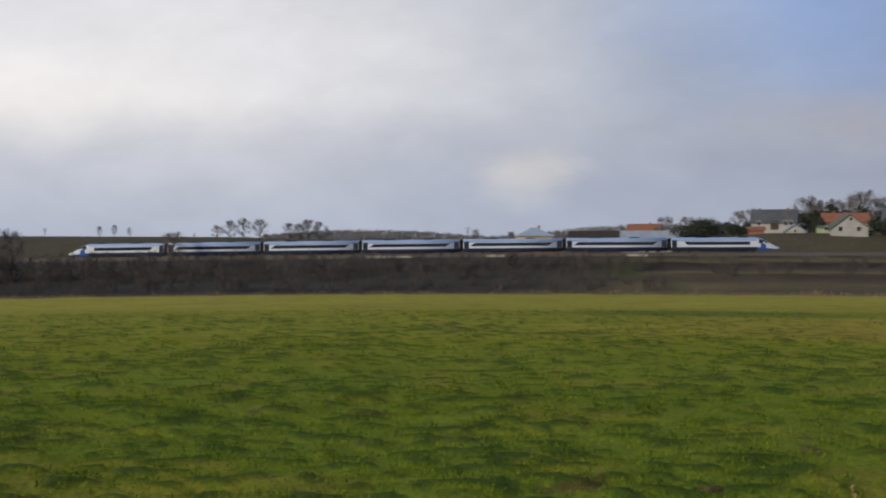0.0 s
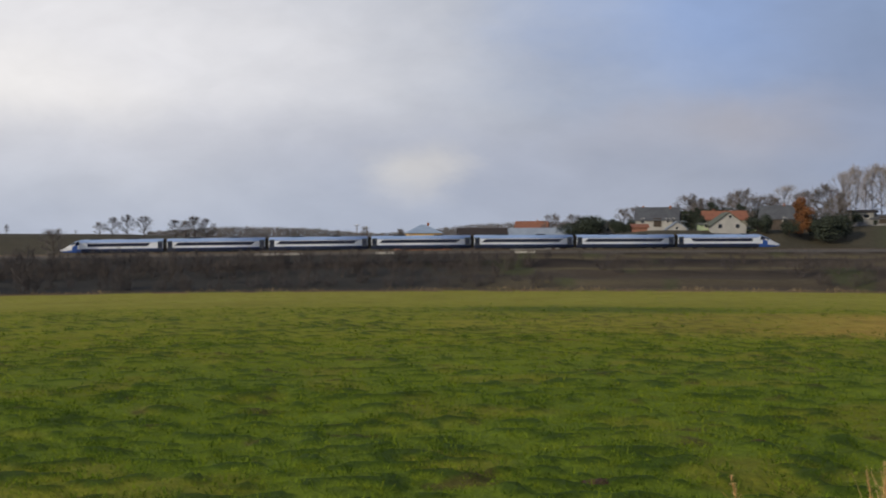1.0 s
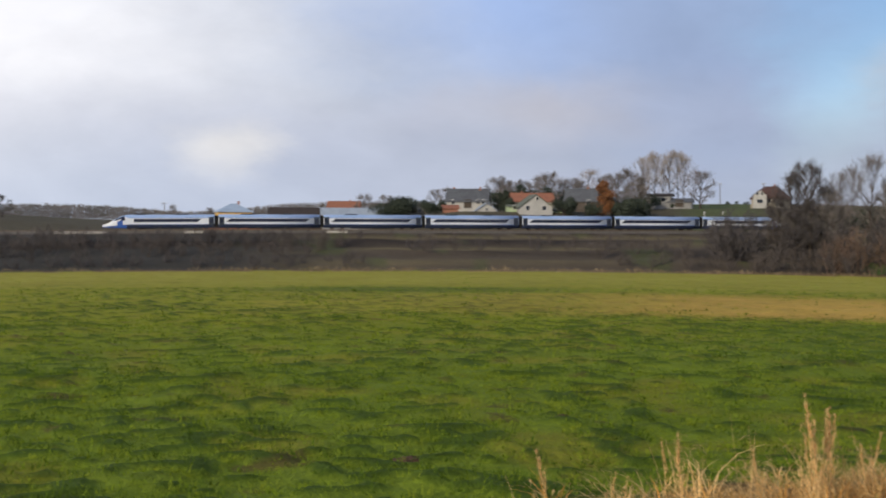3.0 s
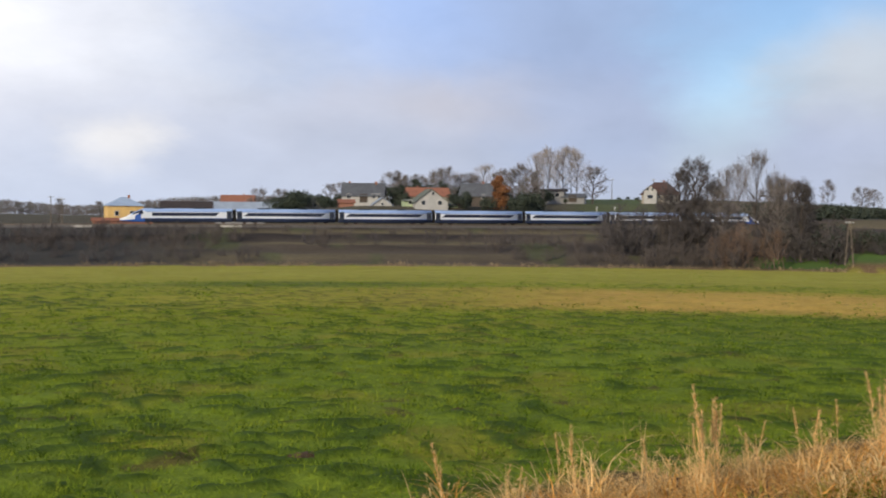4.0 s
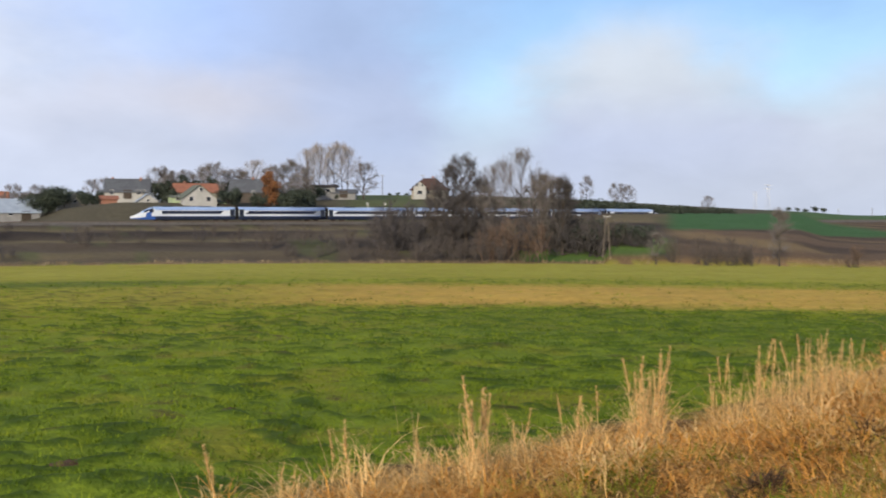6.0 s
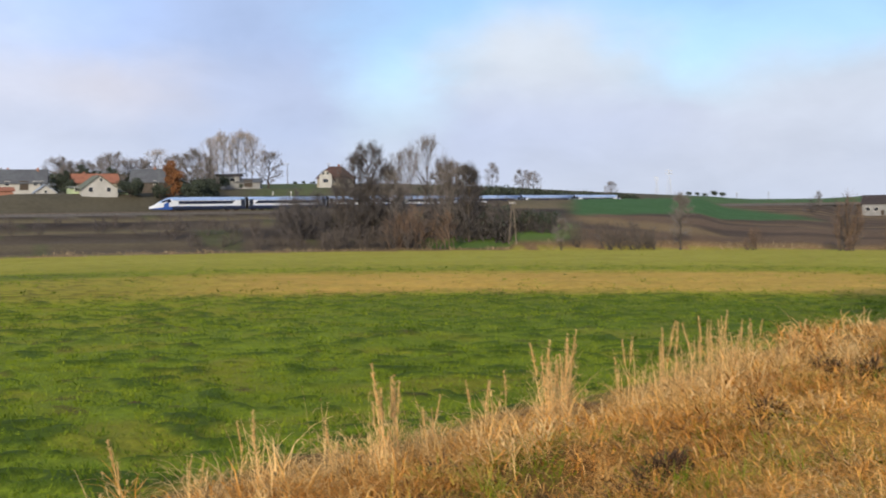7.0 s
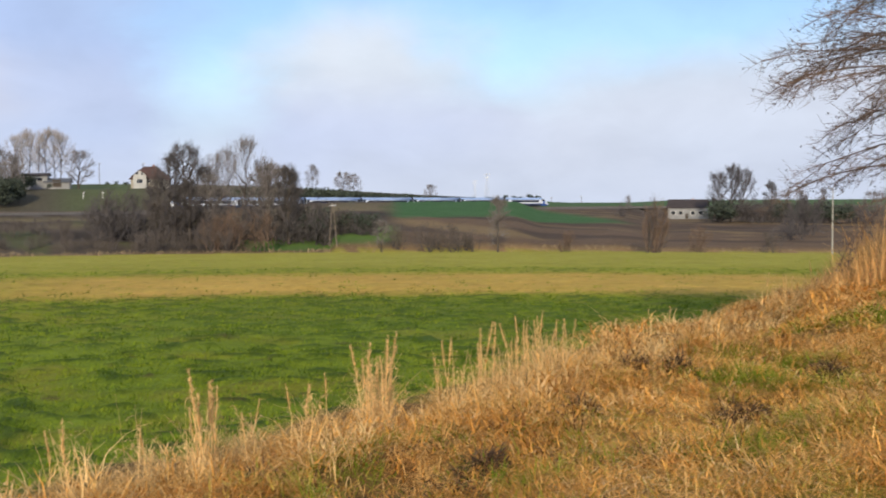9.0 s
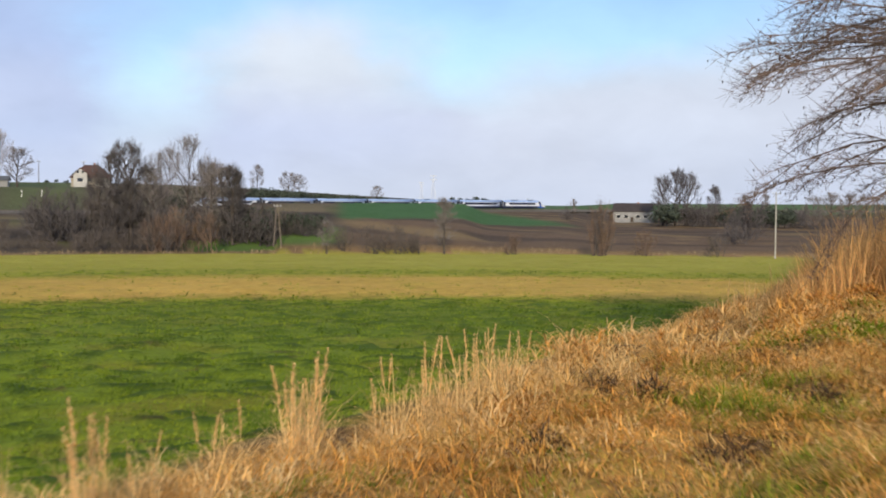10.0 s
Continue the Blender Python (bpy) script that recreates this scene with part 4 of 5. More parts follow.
# trees beyond the left part of the railway
for kind, b, d, top in (("slim", -16.9, 430, 16), ("slim", -16.2, 432, 17), ("slim", -15.5, 430, 15), ("round", -13.4, 300, 12), ("slim", -12.4, 420, 10),
                        ("round", -11.3, 385, 17), ("dark", -10.7, 380, 21), ("dark", -10.0, 384, 23), ("dark", -9.2, 382, 22), ("dark", -7.7, 385, 19),
                        ("dark", -6.8, 382, 22), ("round", -7.2, 384, 19), ("dark", -6.2, 388, 20), ("slim", 1.6, 330, 13), ("round", 3.5, 420, 11)):
    plant(kind, b, d, top, None, 1.3)
# trees and bushes beyond the ploughed field
for kind, b, d, top, wide in (("dark", 60.0, 430, 31, 0.9), ("dark", 59.4, 436, 25, 0.9), ("dark", 60.6, 428, 27, 0.9), ("column", 61.9, 470, 17, 1.2), ("dark_shrub", 63.2, 330, 6, 0.8), ("dark_shrub", 63.6, 328, 8, 0.7),
                              ("slim", 64.3, 470, 10, 1.0), ("slim", 63.3, 480, 9, 1.0), ("slim", 55.0, 460, 5, 1.2)):
    plant(kind, b, d, top, None, wide)
for b in np.arange(59.2, 66.5, 0.4):
    plant(ROW.choice(["hedge", "dark_shrub", "dark_shrub"]), float(b), 420 + 12 * ROW.random(), -2.5 + 5 * ROW.random(), None, 1.0)
for b in np.arange(66.5, 75, 0.8):
    plant("round", float(b), 430 + 25 * ROW.random(), 8 + 8 * ROW.random(), None, 1.0)
for b in np.arange(35.6, 46.4, 0.34):
    plant("hedge", float(b), float(np.interp(b, [35, 40, 46], [362, 390, 436])) + 6 * ROW.random(), 13.5 - max(b - 38.3, -0.5) * 1.2 + 1.5 * ROW.random(), None, 1.0)
for b in np.arange(35.8, 45.6, 0.3):
    near_track = float(np.interp(b, np.degrees(np.arctan2(TRACK_X, TRACK_Y)), np.hypot(TRACK_X, TRACK_Y)))
    plant("hedge", float(b), near_track + 22 + 5 * ROW.random(), float(np.interp(b, [36, 40, 43, 45.5], [12.5, 11.5, 8, 4.5])) + ROW.uniform(-1, 0.8), None, 0.9)
for b in np.arange(29.2, 31.0, 0.45):
    plant("hedge", float(b), 455 + 4 * ROW.random(), 18.3 + 0.7 * ROW.random(), None, 0.8)
for b in np.arange(48.9, 50.7, 0.4):
    plant("hedge", float(b), 780 + 20 * ROW.random(), 5 + 3 * ROW.random(), None, 0.9)
# thickets on the bank
SHRUB_PLOTS = []
for b in np.arange(-24, 9, 0.62):
    SHRUB_PLOTS += [("dark_shrub", b + ROW.uniform(-0.3, 0.3), ROW.uniform(262, 276), ROW.uniform(-8, -3)), ("shrub", b + ROW.uniform(-0.3, 0.3), ROW.uniform(244, 258), ROW.uniform(-20, -11))]
for b in np.arange(9, 30, 1.15):
    SHRUB_PLOTS += [(ROW.choice(["dark_shrub", "shrub"]), b + ROW.uniform(-0.5, 0.5), ROW.uniform(252, 276), ROW.uniform(-13, -7))]
for b in np.arange(24, 32, 0.7):
    SHRUB_PLOTS += [("shrub", b + ROW.uniform(-0.3, 0.3), ROW.uniform(238, 250), ROW.uniform(-29, -22))]
for b in np.arange(31.2, 42.0, 0.36):
    SHRUB_PLOTS += [(ROW.choice(["dark_shrub", "dark_shrub", "shrub"]), b + ROW.uniform(-0.3, 0.3), ROW.uniform(260, 270) if b < 36.5 else ROW.uniform(264, 272), ROW.uniform(-7, 6) if b < 40 else ROW.uniform(-12, -4))]
for b in np.arange(31.0, 35.5, 0.5):
    SHRUB_PLOTS += [("shrub", b, ROW.uniform(240, 248), ROW.uniform(-27, -20))]
for b in np.arange(-24, 12, 0.9):
    SHRUB_PLOTS += [("dark_shrub", b + ROW.uniform(-0.4, 0.4), ROW.uniform(230, 240), ROW.uniform(-30, -24))]
for b in np.arange(37.4, 42.4, 0.33):
    SHRUB_PLOTS += [(ROW.choice(["hedge", "dark_shrub"]), b, ROW.uniform(264, 272), ROW.uniform(-7, -1) if b < 40.3 else ROW.uniform(-11, -6))]
SHRUB_PLOTS += [("dark_shrub", 29.25, 262, 12), ("dark_shrub", 29.6, 263, 16), ("dark_shrub", 29.95, 261, 13), ("dark_shrub", 29.7, 258, 8), ("rust_shrub", 36.5, 246, -6), ("rust_shrub", 35.0, 248, -2), ("rust_shrub", 34.3, 246, -9), ("dark_shrub", 29.4, 256, 2), ("dark_shrub", 30.1, 257, 4),
                 ("dark_shrub", 37.9, 266, 2), ("dark_shrub", 38.6, 268, -2),
                ("shrub", 44.6, 250, -20), ("shrub", 45.1, 251, -17), ("shrub", 46.1, 251, -18), ("shrub", 46.5, 252, -21), ("shrub", 47.2, 252, -23), ("shrub", 43.4, 250, -19),
                ("rust_shrub", 52.0, 254, -24), ("rust_shrub", 58.6, 256, -20), ("shrub", 62.0, 258, -22), ("dark_shrub", 54.6, 420, 0), ("dark_shrub", 63.0, 300, -6)]
plant("rust_shrub", 56.4, 246, 4.5, None, 0.55)
plant("dark_shrub", 56.3, 248, 2, None, 0.5)
for kind, b, d, top in SHRUB_PLOTS:
    plant(kind, float(b), d, top, None, 0.9)


# ---- houses ----
def gable_house(name, label, bearing, dist, width, depth, base, eave, ridge, turn, wall, roof, gable=False, hip=0.0, windows=(), doors=(), chimneys=(), over=0.45, category="house"):
    """A house whose front faces the eye, turned by some degrees. Heights in thousandths of the distance over the eye's level.
    gable: the gable is the front. windows, doors: (across, up, width, height) in metres on the front."""
    x, y = polar(bearing, dist)
    g = min(ground_z(x + dx, y + dy) for dx in (-4, 4) for dy in (-4, 4)) - 0.2
    zb = min(g, EYE + dist * base / 1000)
    lift = lambda v: EYE + dist * v / 1000 - zb
    he, hr = lift(eave), lift(ridge)
    h = thing(name, pose(x, y, zb, 0, 0, -bearing + turn), label, category)
    w, d = width / 2, depth / 2
    bm = bmesh.new()
    foot = [(-w, -d), (w, -d), (w, d), (-w, d)]
    lo = [bm.verts.new((a, b, 0)) for a, b in foot]
    hi = [bm.verts.new((a, b, he)) for a, b in foot]
    for i in range(4):
        j = (i + 1) % 4
        bm.faces.new((lo[i], lo[j], hi[j], hi[i]))
    bm.faces.new(lo[::-1])
    bm.faces.new(hi)
    if not hip:
        ends = [((0, -d), (hi[0], hi[1])), ((0, d), (hi[2], hi[3]))] if gable else [((-w, 0), (hi[3], hi[0])), ((w, 0), (hi[1], hi[2]))]
        for (a, b), (p, q) in ends:
            t = bm.verts.new((a, b, hr - 0.12))
            bm.faces.new((p, q, t))
    part("wall", bm, wall, h)
    # the roof: two thick slopes, or four with hips
    bm = bmesh.new()
    th = 0.18
    if hip:
        k = hip * w
        rw, rd = w + over, d + over
        low = [bm.verts.new((a, b, he - 0.05)) for a, b in ((-rw, -rd), (rw, -rd), (rw, rd), (-rw, rd))]
        low2 = [bm.verts.new((a, b, he - 0.2)) for a, b in ((-rw, -rd), (rw, -rd), (rw, rd), (-rw, rd))]
        ra, rb = bm.verts.new((-w + k, 0, hr)), bm.verts.new((w - k, 0, hr))
        bm.faces.new((low[0], low[1], rb, ra))
        bm.faces.new((low[2], low[3], ra, rb))
        bm.faces.new((low[1], low[2], rb))
        bm.faces.new((low[3], low[0], ra))
        bm.faces.new(low2[::-1])
        for i in range(4):
            bm.faces.new((low2[i], low2[(i + 1) % 4], low[(i + 1) % 4], low[i]))
    else:
        run, half = (d + over, w) if gable else (w + over, d)
        fall = (hr - he) * over / half
        prof = [(-half - over, he - fall), (0, hr), (half + over, he - fall), (half + over, he - fall + th), (0, hr + th), (-half - over, he - fall + th)]
        rows = []
        for e in (-run, run):
            rows.append([bm.verts.new((c, e, z) if gable else (e, c, z)) for c, z in prof])
        for i in range(6):
            j = (i + 1) % 6
            bm.faces.new((rows[0][i], rows[0][j], rows[1][j], rows[1][i]))
        for r in rows:
            bm.faces.new((r[0], r[1], r[4], r[5]))
            bm.faces.new((r[1], r[2], r[3], r[4]))
    bmesh.ops.recalc_face_normals(bm, faces=bm.faces[:])
    rf = part("roof", bm, roof, h)
    for a, up, ww, hh in windows:
        wn = part("window", boxed(a, -d - 0.03, up, ww + 0.2, 0.12, hh + 0.2), FRAME_WHITE, h)
        part("pane", boxed(a, -d - 0.075, up, ww, 0.06, hh), PANE, wn)
        part("sill", boxed(a, -d - 0.12, up - hh / 2 - 0.12, ww + 0.35, 0.2, 0.07), CONCRETE, wn)
    for a, up, ww, hh in doors:
        part("door", boxed(a, -d - 0.04, up, ww, 0.12, hh, 0.02), DARK_DOOR, h, "dark wooden door")
    for a, b in chimneys:
        ch = part("chimney", boxed(a, b, hr - 0.2, 0.6, 0.6, 1.7, 0.03), BRICK_WALL, rf, "red brick chimney")
    return h


# (width, depth), then base, eave and ridge over the eye's level
gable_house("house", "yellow house with a pale blue hipped sheet roof", 4.6, 345, 10.0, 9.0, -4, 7.5, 14.5, 8, YELLOW_WALL, BLUE_ROOF, hip=0.85, windows=[(-2.6, 3.2, 1.1, 1.3), (1.8, 3.2, 1.1, 1.3)], chimneys=[(1.5, 0)])
gable_house("annex", "low brick annex in front of the yellow house", 4.55, 336, 16.5, 3.0, -9, -5.5, -3.5, 8, BRICK_WALL, ORANGE_ROOF)
gable_house("barn", "dark boarded barn with a brown roof beside the railway", 7.84, 336, 17, 9, -9, -0.5, 11, 4, BOARD_WALL, DARK_ROOF, doors=[(-3, 1.7, 3, 3.2)], category="barn")
gable_house("barn", "grey barn with a pale sheet roof beside the railway", 10.6, 334, 19, 9, -8, 0.5, 11, 4, GREY_WALL, SHEET_ROOF, windows=[(-6, 2.4, 1.2, 0.8), (-2, 2.4, 1.2, 0.8), (2, 2.4, 1.2, 0.8)], doors=[(6, 1.7, 2.6, 3.0)], category="barn")
gable_house("house", "farmhouse with an orange tiled roof behind the barns", 10.1, 402, 11, 8, 0, 10, 17, -6, CREAM_WALL, ORANGE_ROOF, chimneys=[(2, 0.5)])
gable_house("cottage", "small ochre cottage among evergreen bushes", 13.7, 340, 6, 5.5, 4, 10.5, 16.5, 25, CREAM_WALL, GREEN_ROOF, gable=True, windows=[(0, 3.2, 0.9, 1.0)])
gable_house("house", "white house with a long grey slate roof", 16.36, 350, 12.6, 8.5, 8, 18, 28.5, -5, WHITE_WALL, SLATE_ROOF, windows=[(-4.2, 3.6, 1.1, 1.2), (3.4, 3.6, 1.1, 1.2), (5.0, 3.6, 0.8, 1.2)], doors=[(0.3, 3.0, 2.4, 2.6)], chimneys=[(-4.4, 0.5), (3.8, -0.4)])
gable_house("shed", "little white gabled shed by the grey-roofed house", 17.25, 333, 5.6, 5, 4, 10, 16, 6, WHITE_WALL, SHEET_ROOF, gable=True, windows=[(0, 2.2, 0.7, 0.7)], category="shed")
gable_house("shed", "small red brick shed by the grey-roofed house", 15.45, 336, 4.5, 4, 6, 11.5, 14, 6, BRICK_WALL, ORANGE_ROOF, category="shed")
gable_house("house", "white gabled house with a mossy roof and small windows", 19.62, 330, 9.6, 11, 4, 12.5, 23.5, 10, WHITE_WALL, GREEN_ROOF, gable=True, windows=[(0.4, 5.3, 0.8, 0.9), (2.4, 2.6, 1.1, 1.2), (-2.4, 2.6, 1.1, 1.2)], chimneys=[(0.8, 2)])
gable_house("annex", "lime green flat-roofed annex of the white gabled house", 18.62, 331, 3.2, 6, 4, 13, 14.5, 10, LIME_WALL, GREEN_ROOF, windows=[(0, 2.8, 0.9, 1.0)])
gable_house("annex", "lime green lean-to beside the white gabled house", 20.75, 332, 3.0, 6, 4, 9.5, 12, 10, LIME_WALL, GREEN_ROOF)
gable_house("house", "house with a bright orange tiled roof", 19.55, 346, 12.5, 7, 6, 18, 25, 10, CREAM_WALL, ORANGE_ROOF, chimneys=[(-3, 0)])
gable_house("house", "dark timber house with a steep slate roof", 22.1, 350, 9.5, 8, 8, 18.5, 29, -8, BOARD_WALL, SLATE_ROOF, windows=[(-2.5, 3.4, 1, 1.1), (2.5, 3.4, 1, 1.1)], chimneys=[(1.8, 0)])
gable_house("villa", "white flat-roofed villa under pale bare trees", 25.95, 378, 7.6, 8, 12, 23.0, 24.6, -6, DIMMED_WALL, DARK_ROOF, windows=[(-2.4, 3.6, 1.6, 1.2), (1.6, 3.6, 1.6, 1.2)], over=0.7)
gable_house("garage", "pale blue-grey garage beside the villa", 26.95, 376, 7.6, 6, 12, 17.5, 20.5, -6, DIMMED_WALL, SLATE_ROOF, doors=[(0, 2.0, 2.6, 2.2)], category="garage")
gable_house("house", "cream house with a steep red-brown tiled roof", 31.25, 392, 9.5, 9, 12, 20.5, 31, -32, CREAM_WALL, RUST_ROOF, hip=0.45, windows=[(-2.6, 2.8, 1.2, 1.3), (2.4, 2.8, 1.2, 1.3)], doors=[(0, 2.2, 1.2, 2.1)], chimneys=[(1.0, 0.5)])
gable_house("dormer", "white gabled porch of the red-brown roofed house", 30.75, 387, 4.2, 4, 12, 23.5, 28, -2, WHITE_WALL, RUST_ROOF, gable=True, windows=[(-0.8, 5.1, 0.7, 1.0), (0.8, 5.1, 0.7, 1.0), (0, 2.6, 1.8, 1.2)], category="porch")
gable_house("house", "white house with a dark red roof beyond the ploughed field", 57.95, 470, 15.2, 9, -14, -5.5, 1.0, -6, DIMMED_WALL, DARK_ROOF, windows=[(-5.4, 2.7, 1.6, 1.4), (-2.4, 2.7, 1.6, 1.4), (2.4, 2.7, 1.6, 1.4), (5.4, 2.7, 1.6, 1.4)], doors=[(0, 1.4, 1.2, 2.0)], chimneys=[(2, 0)])


# ---- poles ----
def utility_pole(bearing, dist, top, label, mat, legs=1, cross=1.6):
    x, y = polar(bearing, dist)
    z = ground_z(x, y)
    h = EYE + dist * top / 1000 - z
    t = thing("utility_pole", pose(x, y, z, 0, 0, -bearing), label, "pole")
    if legs == 1:
        part("shaft", rod(bmesh.new(), (0, 0, -0.3), (0, 0, h), 0.16, 0.11, 8), mat, t)
    else:
        for s in (-1, 1):
            part("leg", rod(bmesh.new(), (s * 0.85, 0, -0.3), (s * 0.12, 0, h), 0.15, 0.10, 8), mat, t)
        part("brace", rod(bmesh.new(), (-0.5, 0, h * 0.4), (0.5, 0, h * 0.4), 0.06, 0.06, 6), mat, t)
    arm = part("crossarm", boxed(0, -0.12, h - 0.35, cross, 0.12, 0.14, 0.02), STEEL, t)
    for k in (-0.42, 0, 0.42):
        part("insulator", rod(bmesh.new(), (k * cross, -0.12, h - 0.28), (k * cross, -0.12, h + 0.02), 0.06, 0.04, 8), FRAME_WHITE, arm)
    return t


utility_pole(64.74, 246, 11, "pale concrete utility pole at the field's edge", CONCRETE)
utility_pole(40.16, 252, -1.5, "weathered A-shaped utility pole at the field's edge", TIMBER, 2)
utility_pole(-0.0 + 1.25, 318, 15, "thin wooden utility pole behind the railway", TIMBER)
utility_pole(1.75, 322, 13, "thin wooden utility pole behind the railway", TIMBER)
utility_pole(28.85, 470, 34, "thin wooden utility pole on the rise", TIMBER)
utility_pole(30.9, 420, 34, "thin wooden utility pole behind the red-roofed house", TIMBER)
utility_pole(52.7, 760, 5, "small distant wooden utility pole", TIMBER)
utility_pole(51.2, 760, 4.5, "small distant wooden utility pole", TIMBER)


def pylon(bearing, dist, top, label):
    x, y = polar(bearing, dist)
    z = ground_z(x, y)
    h = EYE + dist * top / 1000 - z
    t = thing("pylon", pose(x, y, z, 0, 0, -bearing), label, "pylon")
    bm = bmesh.new()
    for sx in (-1, 1):
        for sy in (-1, 1):
            rod(bm, (sx * h * 0.09, sy * h * 0.09, -0.5), (sx * 0.25, sy * 0.25, h), 0.14, 0.10, 4)
    for k in range(7):
        f, g = k / 7, (k + 1) / 7
        w0, w1 = h * 0.09 * (1 - f) + 0.25 * f, h * 0.09 * (1 - g) + 0.25 * g
        for s in (-1, 1):
            rod(bm, (-w0, s * w0, h * f), (w1, s * w1, h * g), 0.06, 0.06, 4)
            rod(bm, (w0, s * w0, h * f), (-w1, s * w1, h * g), 0.06, 0.06, 4)
    part("mast", bm, STEEL, t)
    for u in (0.97, 0.84):
        part("crossarm", boxed(0, 0, h * u, h * 0.28, 0.4, 0.3), STEEL, t)
    return t


pylon(47.95, 900, 25, "distant steel lattice pylon on the skyline")
pylon(47.35, 960, 19, "distant steel lattice pylon on the skyline")
pylon(-19.4, 1000, 14, "distant steel lattice pylon on the skyline")


def far_woods():
    """The wooded ridge far behind the railway, as one mass of bare crowns."""
    rng = np.random.RandomState(7)
    segs = []
    for b in np.arange(-9, 16, 0.085):
        for row in range(2):
            d = 880 + 60 * row + rng.uniform(-20, 20)
            x, y = polar(b + rng.uniform(-0.06, 0.06), d)
            z = ground_z(x, y)
            px = np.interp(b, [-9, -6, -4, -1, 2, 4, 7, 10, 13, 16], [9, 13, 13.5, 12, 7.5, 8.5, 15, 18, 17, 13])
            top = EYE + d * (px + rng.uniform(-1.2, 0.8)) / 1000
            h = top - z
            segs.append(((x, y, z), (x, y, z + h * 0.6), 0.2, 0.1))
            for _ in range(34):
                a, u = rng.uniform(0, 6.28), rng.uniform(0.15, 1.0)
                w = 3.4 * math.sqrt(max(1 - (u * 1.5 - 0.6) ** 2, 0.05)) * rng.uniform(0.4, 1)
                p = np.array([x + w * math.cos(a), y + w * math.sin(a), z + h * u])
                q = p - np.array([rng.normal(0, 0.8), rng.normal(0, 0.8), h * rng.uniform(0.08, 0.2)])
                segs.append((tuple(q), tuple(p), 0.22, 0.08))
    ob = limbs_mesh("far_woods", segs, 3, FAR_TWIGS, None)
    tagged(ob, "grey-brown bare woods on the distant ridge", "woods", kind="stuff")


# paler than near twigs: distance haze is mixed into this colour
FAR_TWIGS = material("distant_bare_woods", (0.20, 0.18, 0.17), (0.15, 0.14, 0.13), 0.05, 0.95, per_island=0.25)
far_woods()


def edge_straw():
    """The fringe of dead reeds and weeds where the pasture meets the bank."""
    rng = np.random.RandomState(3)
    n = 8000
    b = rng.uniform(-25, 73, n)
    x0, y0 = np.sin(np.radians(b)), np.cos(np.radians(b))
    edge = land(x0 * 200, y0 * 200)[2]
    r = edge + rng.uniform(-1.5, 7, n) ** 1.0
    tall = soft_noise(b * 1.0, b * 0, 0.7, 5) * (0.6 + 0.4 * step(b, -5, 6))
    keep = rng.random_sample(n) < 0.25 + tall
    x, y = (x0 * r)[keep], (y0 * r)[keep]
    m = len(x)
    h = (0.25 + 0.75 * tall[keep]) * rng.uniform(0.5, 1.2, m)
    half = m // 2
    for sl, mat, label in ((slice(0, half), EDGE_REED, "pale dead reeds along the pasture's edge"), (slice(half, m), EDGE_REED, "faded dead weeds along the pasture's edge")):
        k = len(x[sl])
        blades("edge_reeds", np.stack([x[sl], y[sl], land(x[sl], y[sl])[4] - 0.05], 1), h[sl], rng.uniform(0.06, 0.16, k), rng.uniform(0, 0.5, k), rng.uniform(0, 6.28, k), rng.uniform(0.1, 0.9, k), 2, mat, label)


def marker_post(bearing, dist, h):
    x, y = polar(bearing, dist)
    t = thing("marker_post", pose(x, y, ground_z(x, y)), "small white post on the grassy rise", "post", "white posts on the rise")
    part("shaft", rod(bmesh.new(), (0, 0, -0.2), (0, 0, h), 0.11, 0.10, 8), FRAME_WHITE, t)
    part("plate", boxed(0, -0.12, h - 0.2, 0.5, 0.05, 0.45, 0.01), FRAME_WHITE, t)


def culvert_wall(bearing, dist, width):
    x, y = polar(bearing, dist)
    t = thing("culvert_wall", pose(x, y, ground_z(x, y), 0, 0, -bearing), "low pale concrete culvert wall beside the railway", "wall", "culvert walls beside the railway")
    part("slab", boxed(0, 0, 0.1, width, 0.35, 0.7, 0.03), CONCRETE, t)
    part("coping", boxed(0, 0, 0.5, width + 0.2, 0.5, 0.12, 0.02), CONCRETE, t)


for b, w in ((2.66, 4.6), (9.75, 5.2), (-2.7, 12.0)):
    culvert_wall(b, float(np.interp(b, np.degrees(np.arctan2(TRACK_X, TRACK_Y)), np.hypot(TRACK_X, TRACK_Y))) - 4.6, w)
for b, h in ((28.1, 1.9), (29.0, 1.9)):
    marker_post(b, float(np.interp(b, np.degrees(np.arctan2(TRACK_X, TRACK_Y)), np.hypot(TRACK_X, TRACK_Y))) + 32, h)
# ---- grass ----
def blades(name, base, length, width, lean, turn, bend, pieces, mat, label, category="grass", tip=0.15):
    """Bent ribbons of grass: from the base points, leaning by lean and drooping by bend over their length."""
    n = len(base)
    side = np.stack([-np.sin(turn), np.cos(turn), np.zeros(n)], 1)
    out = np.stack([np.cos(turn), np.sin(turn), np.zeros(n)], 1)
    p, rows = base.copy(), []
    for k in range(pieces + 1):
        w = width * (1 - (1 - tip) * k / pieces)
        rows += [p - side * (w / 2)[:, None], p + side * (w / 2)[:, None]]
        a = lean + bend * (k + 0.5) / pieces
        p = p + (out * np.sin(a)[:, None] + np.array([0, 0, 1.0]) * np.cos(a)[:, None]) * (length / pieces)[:, None]
    v = np.stack(rows, 1).reshape(-1, 3)
    i = np.arange(n)[:, None] * 2 * (pieces + 1) + 2 * np.arange(pieces)[None, :]
    f = np.stack([i, i + 1, i + 3, i + 2], -1).reshape(-1, 4)
    return tagged(mesh_from(name, v, f, mat), label, category, kind="stuff")


RNG = np.random.RandomState(11)
BEAR_MIN, BEAR_MAX = -25.0, 74.0


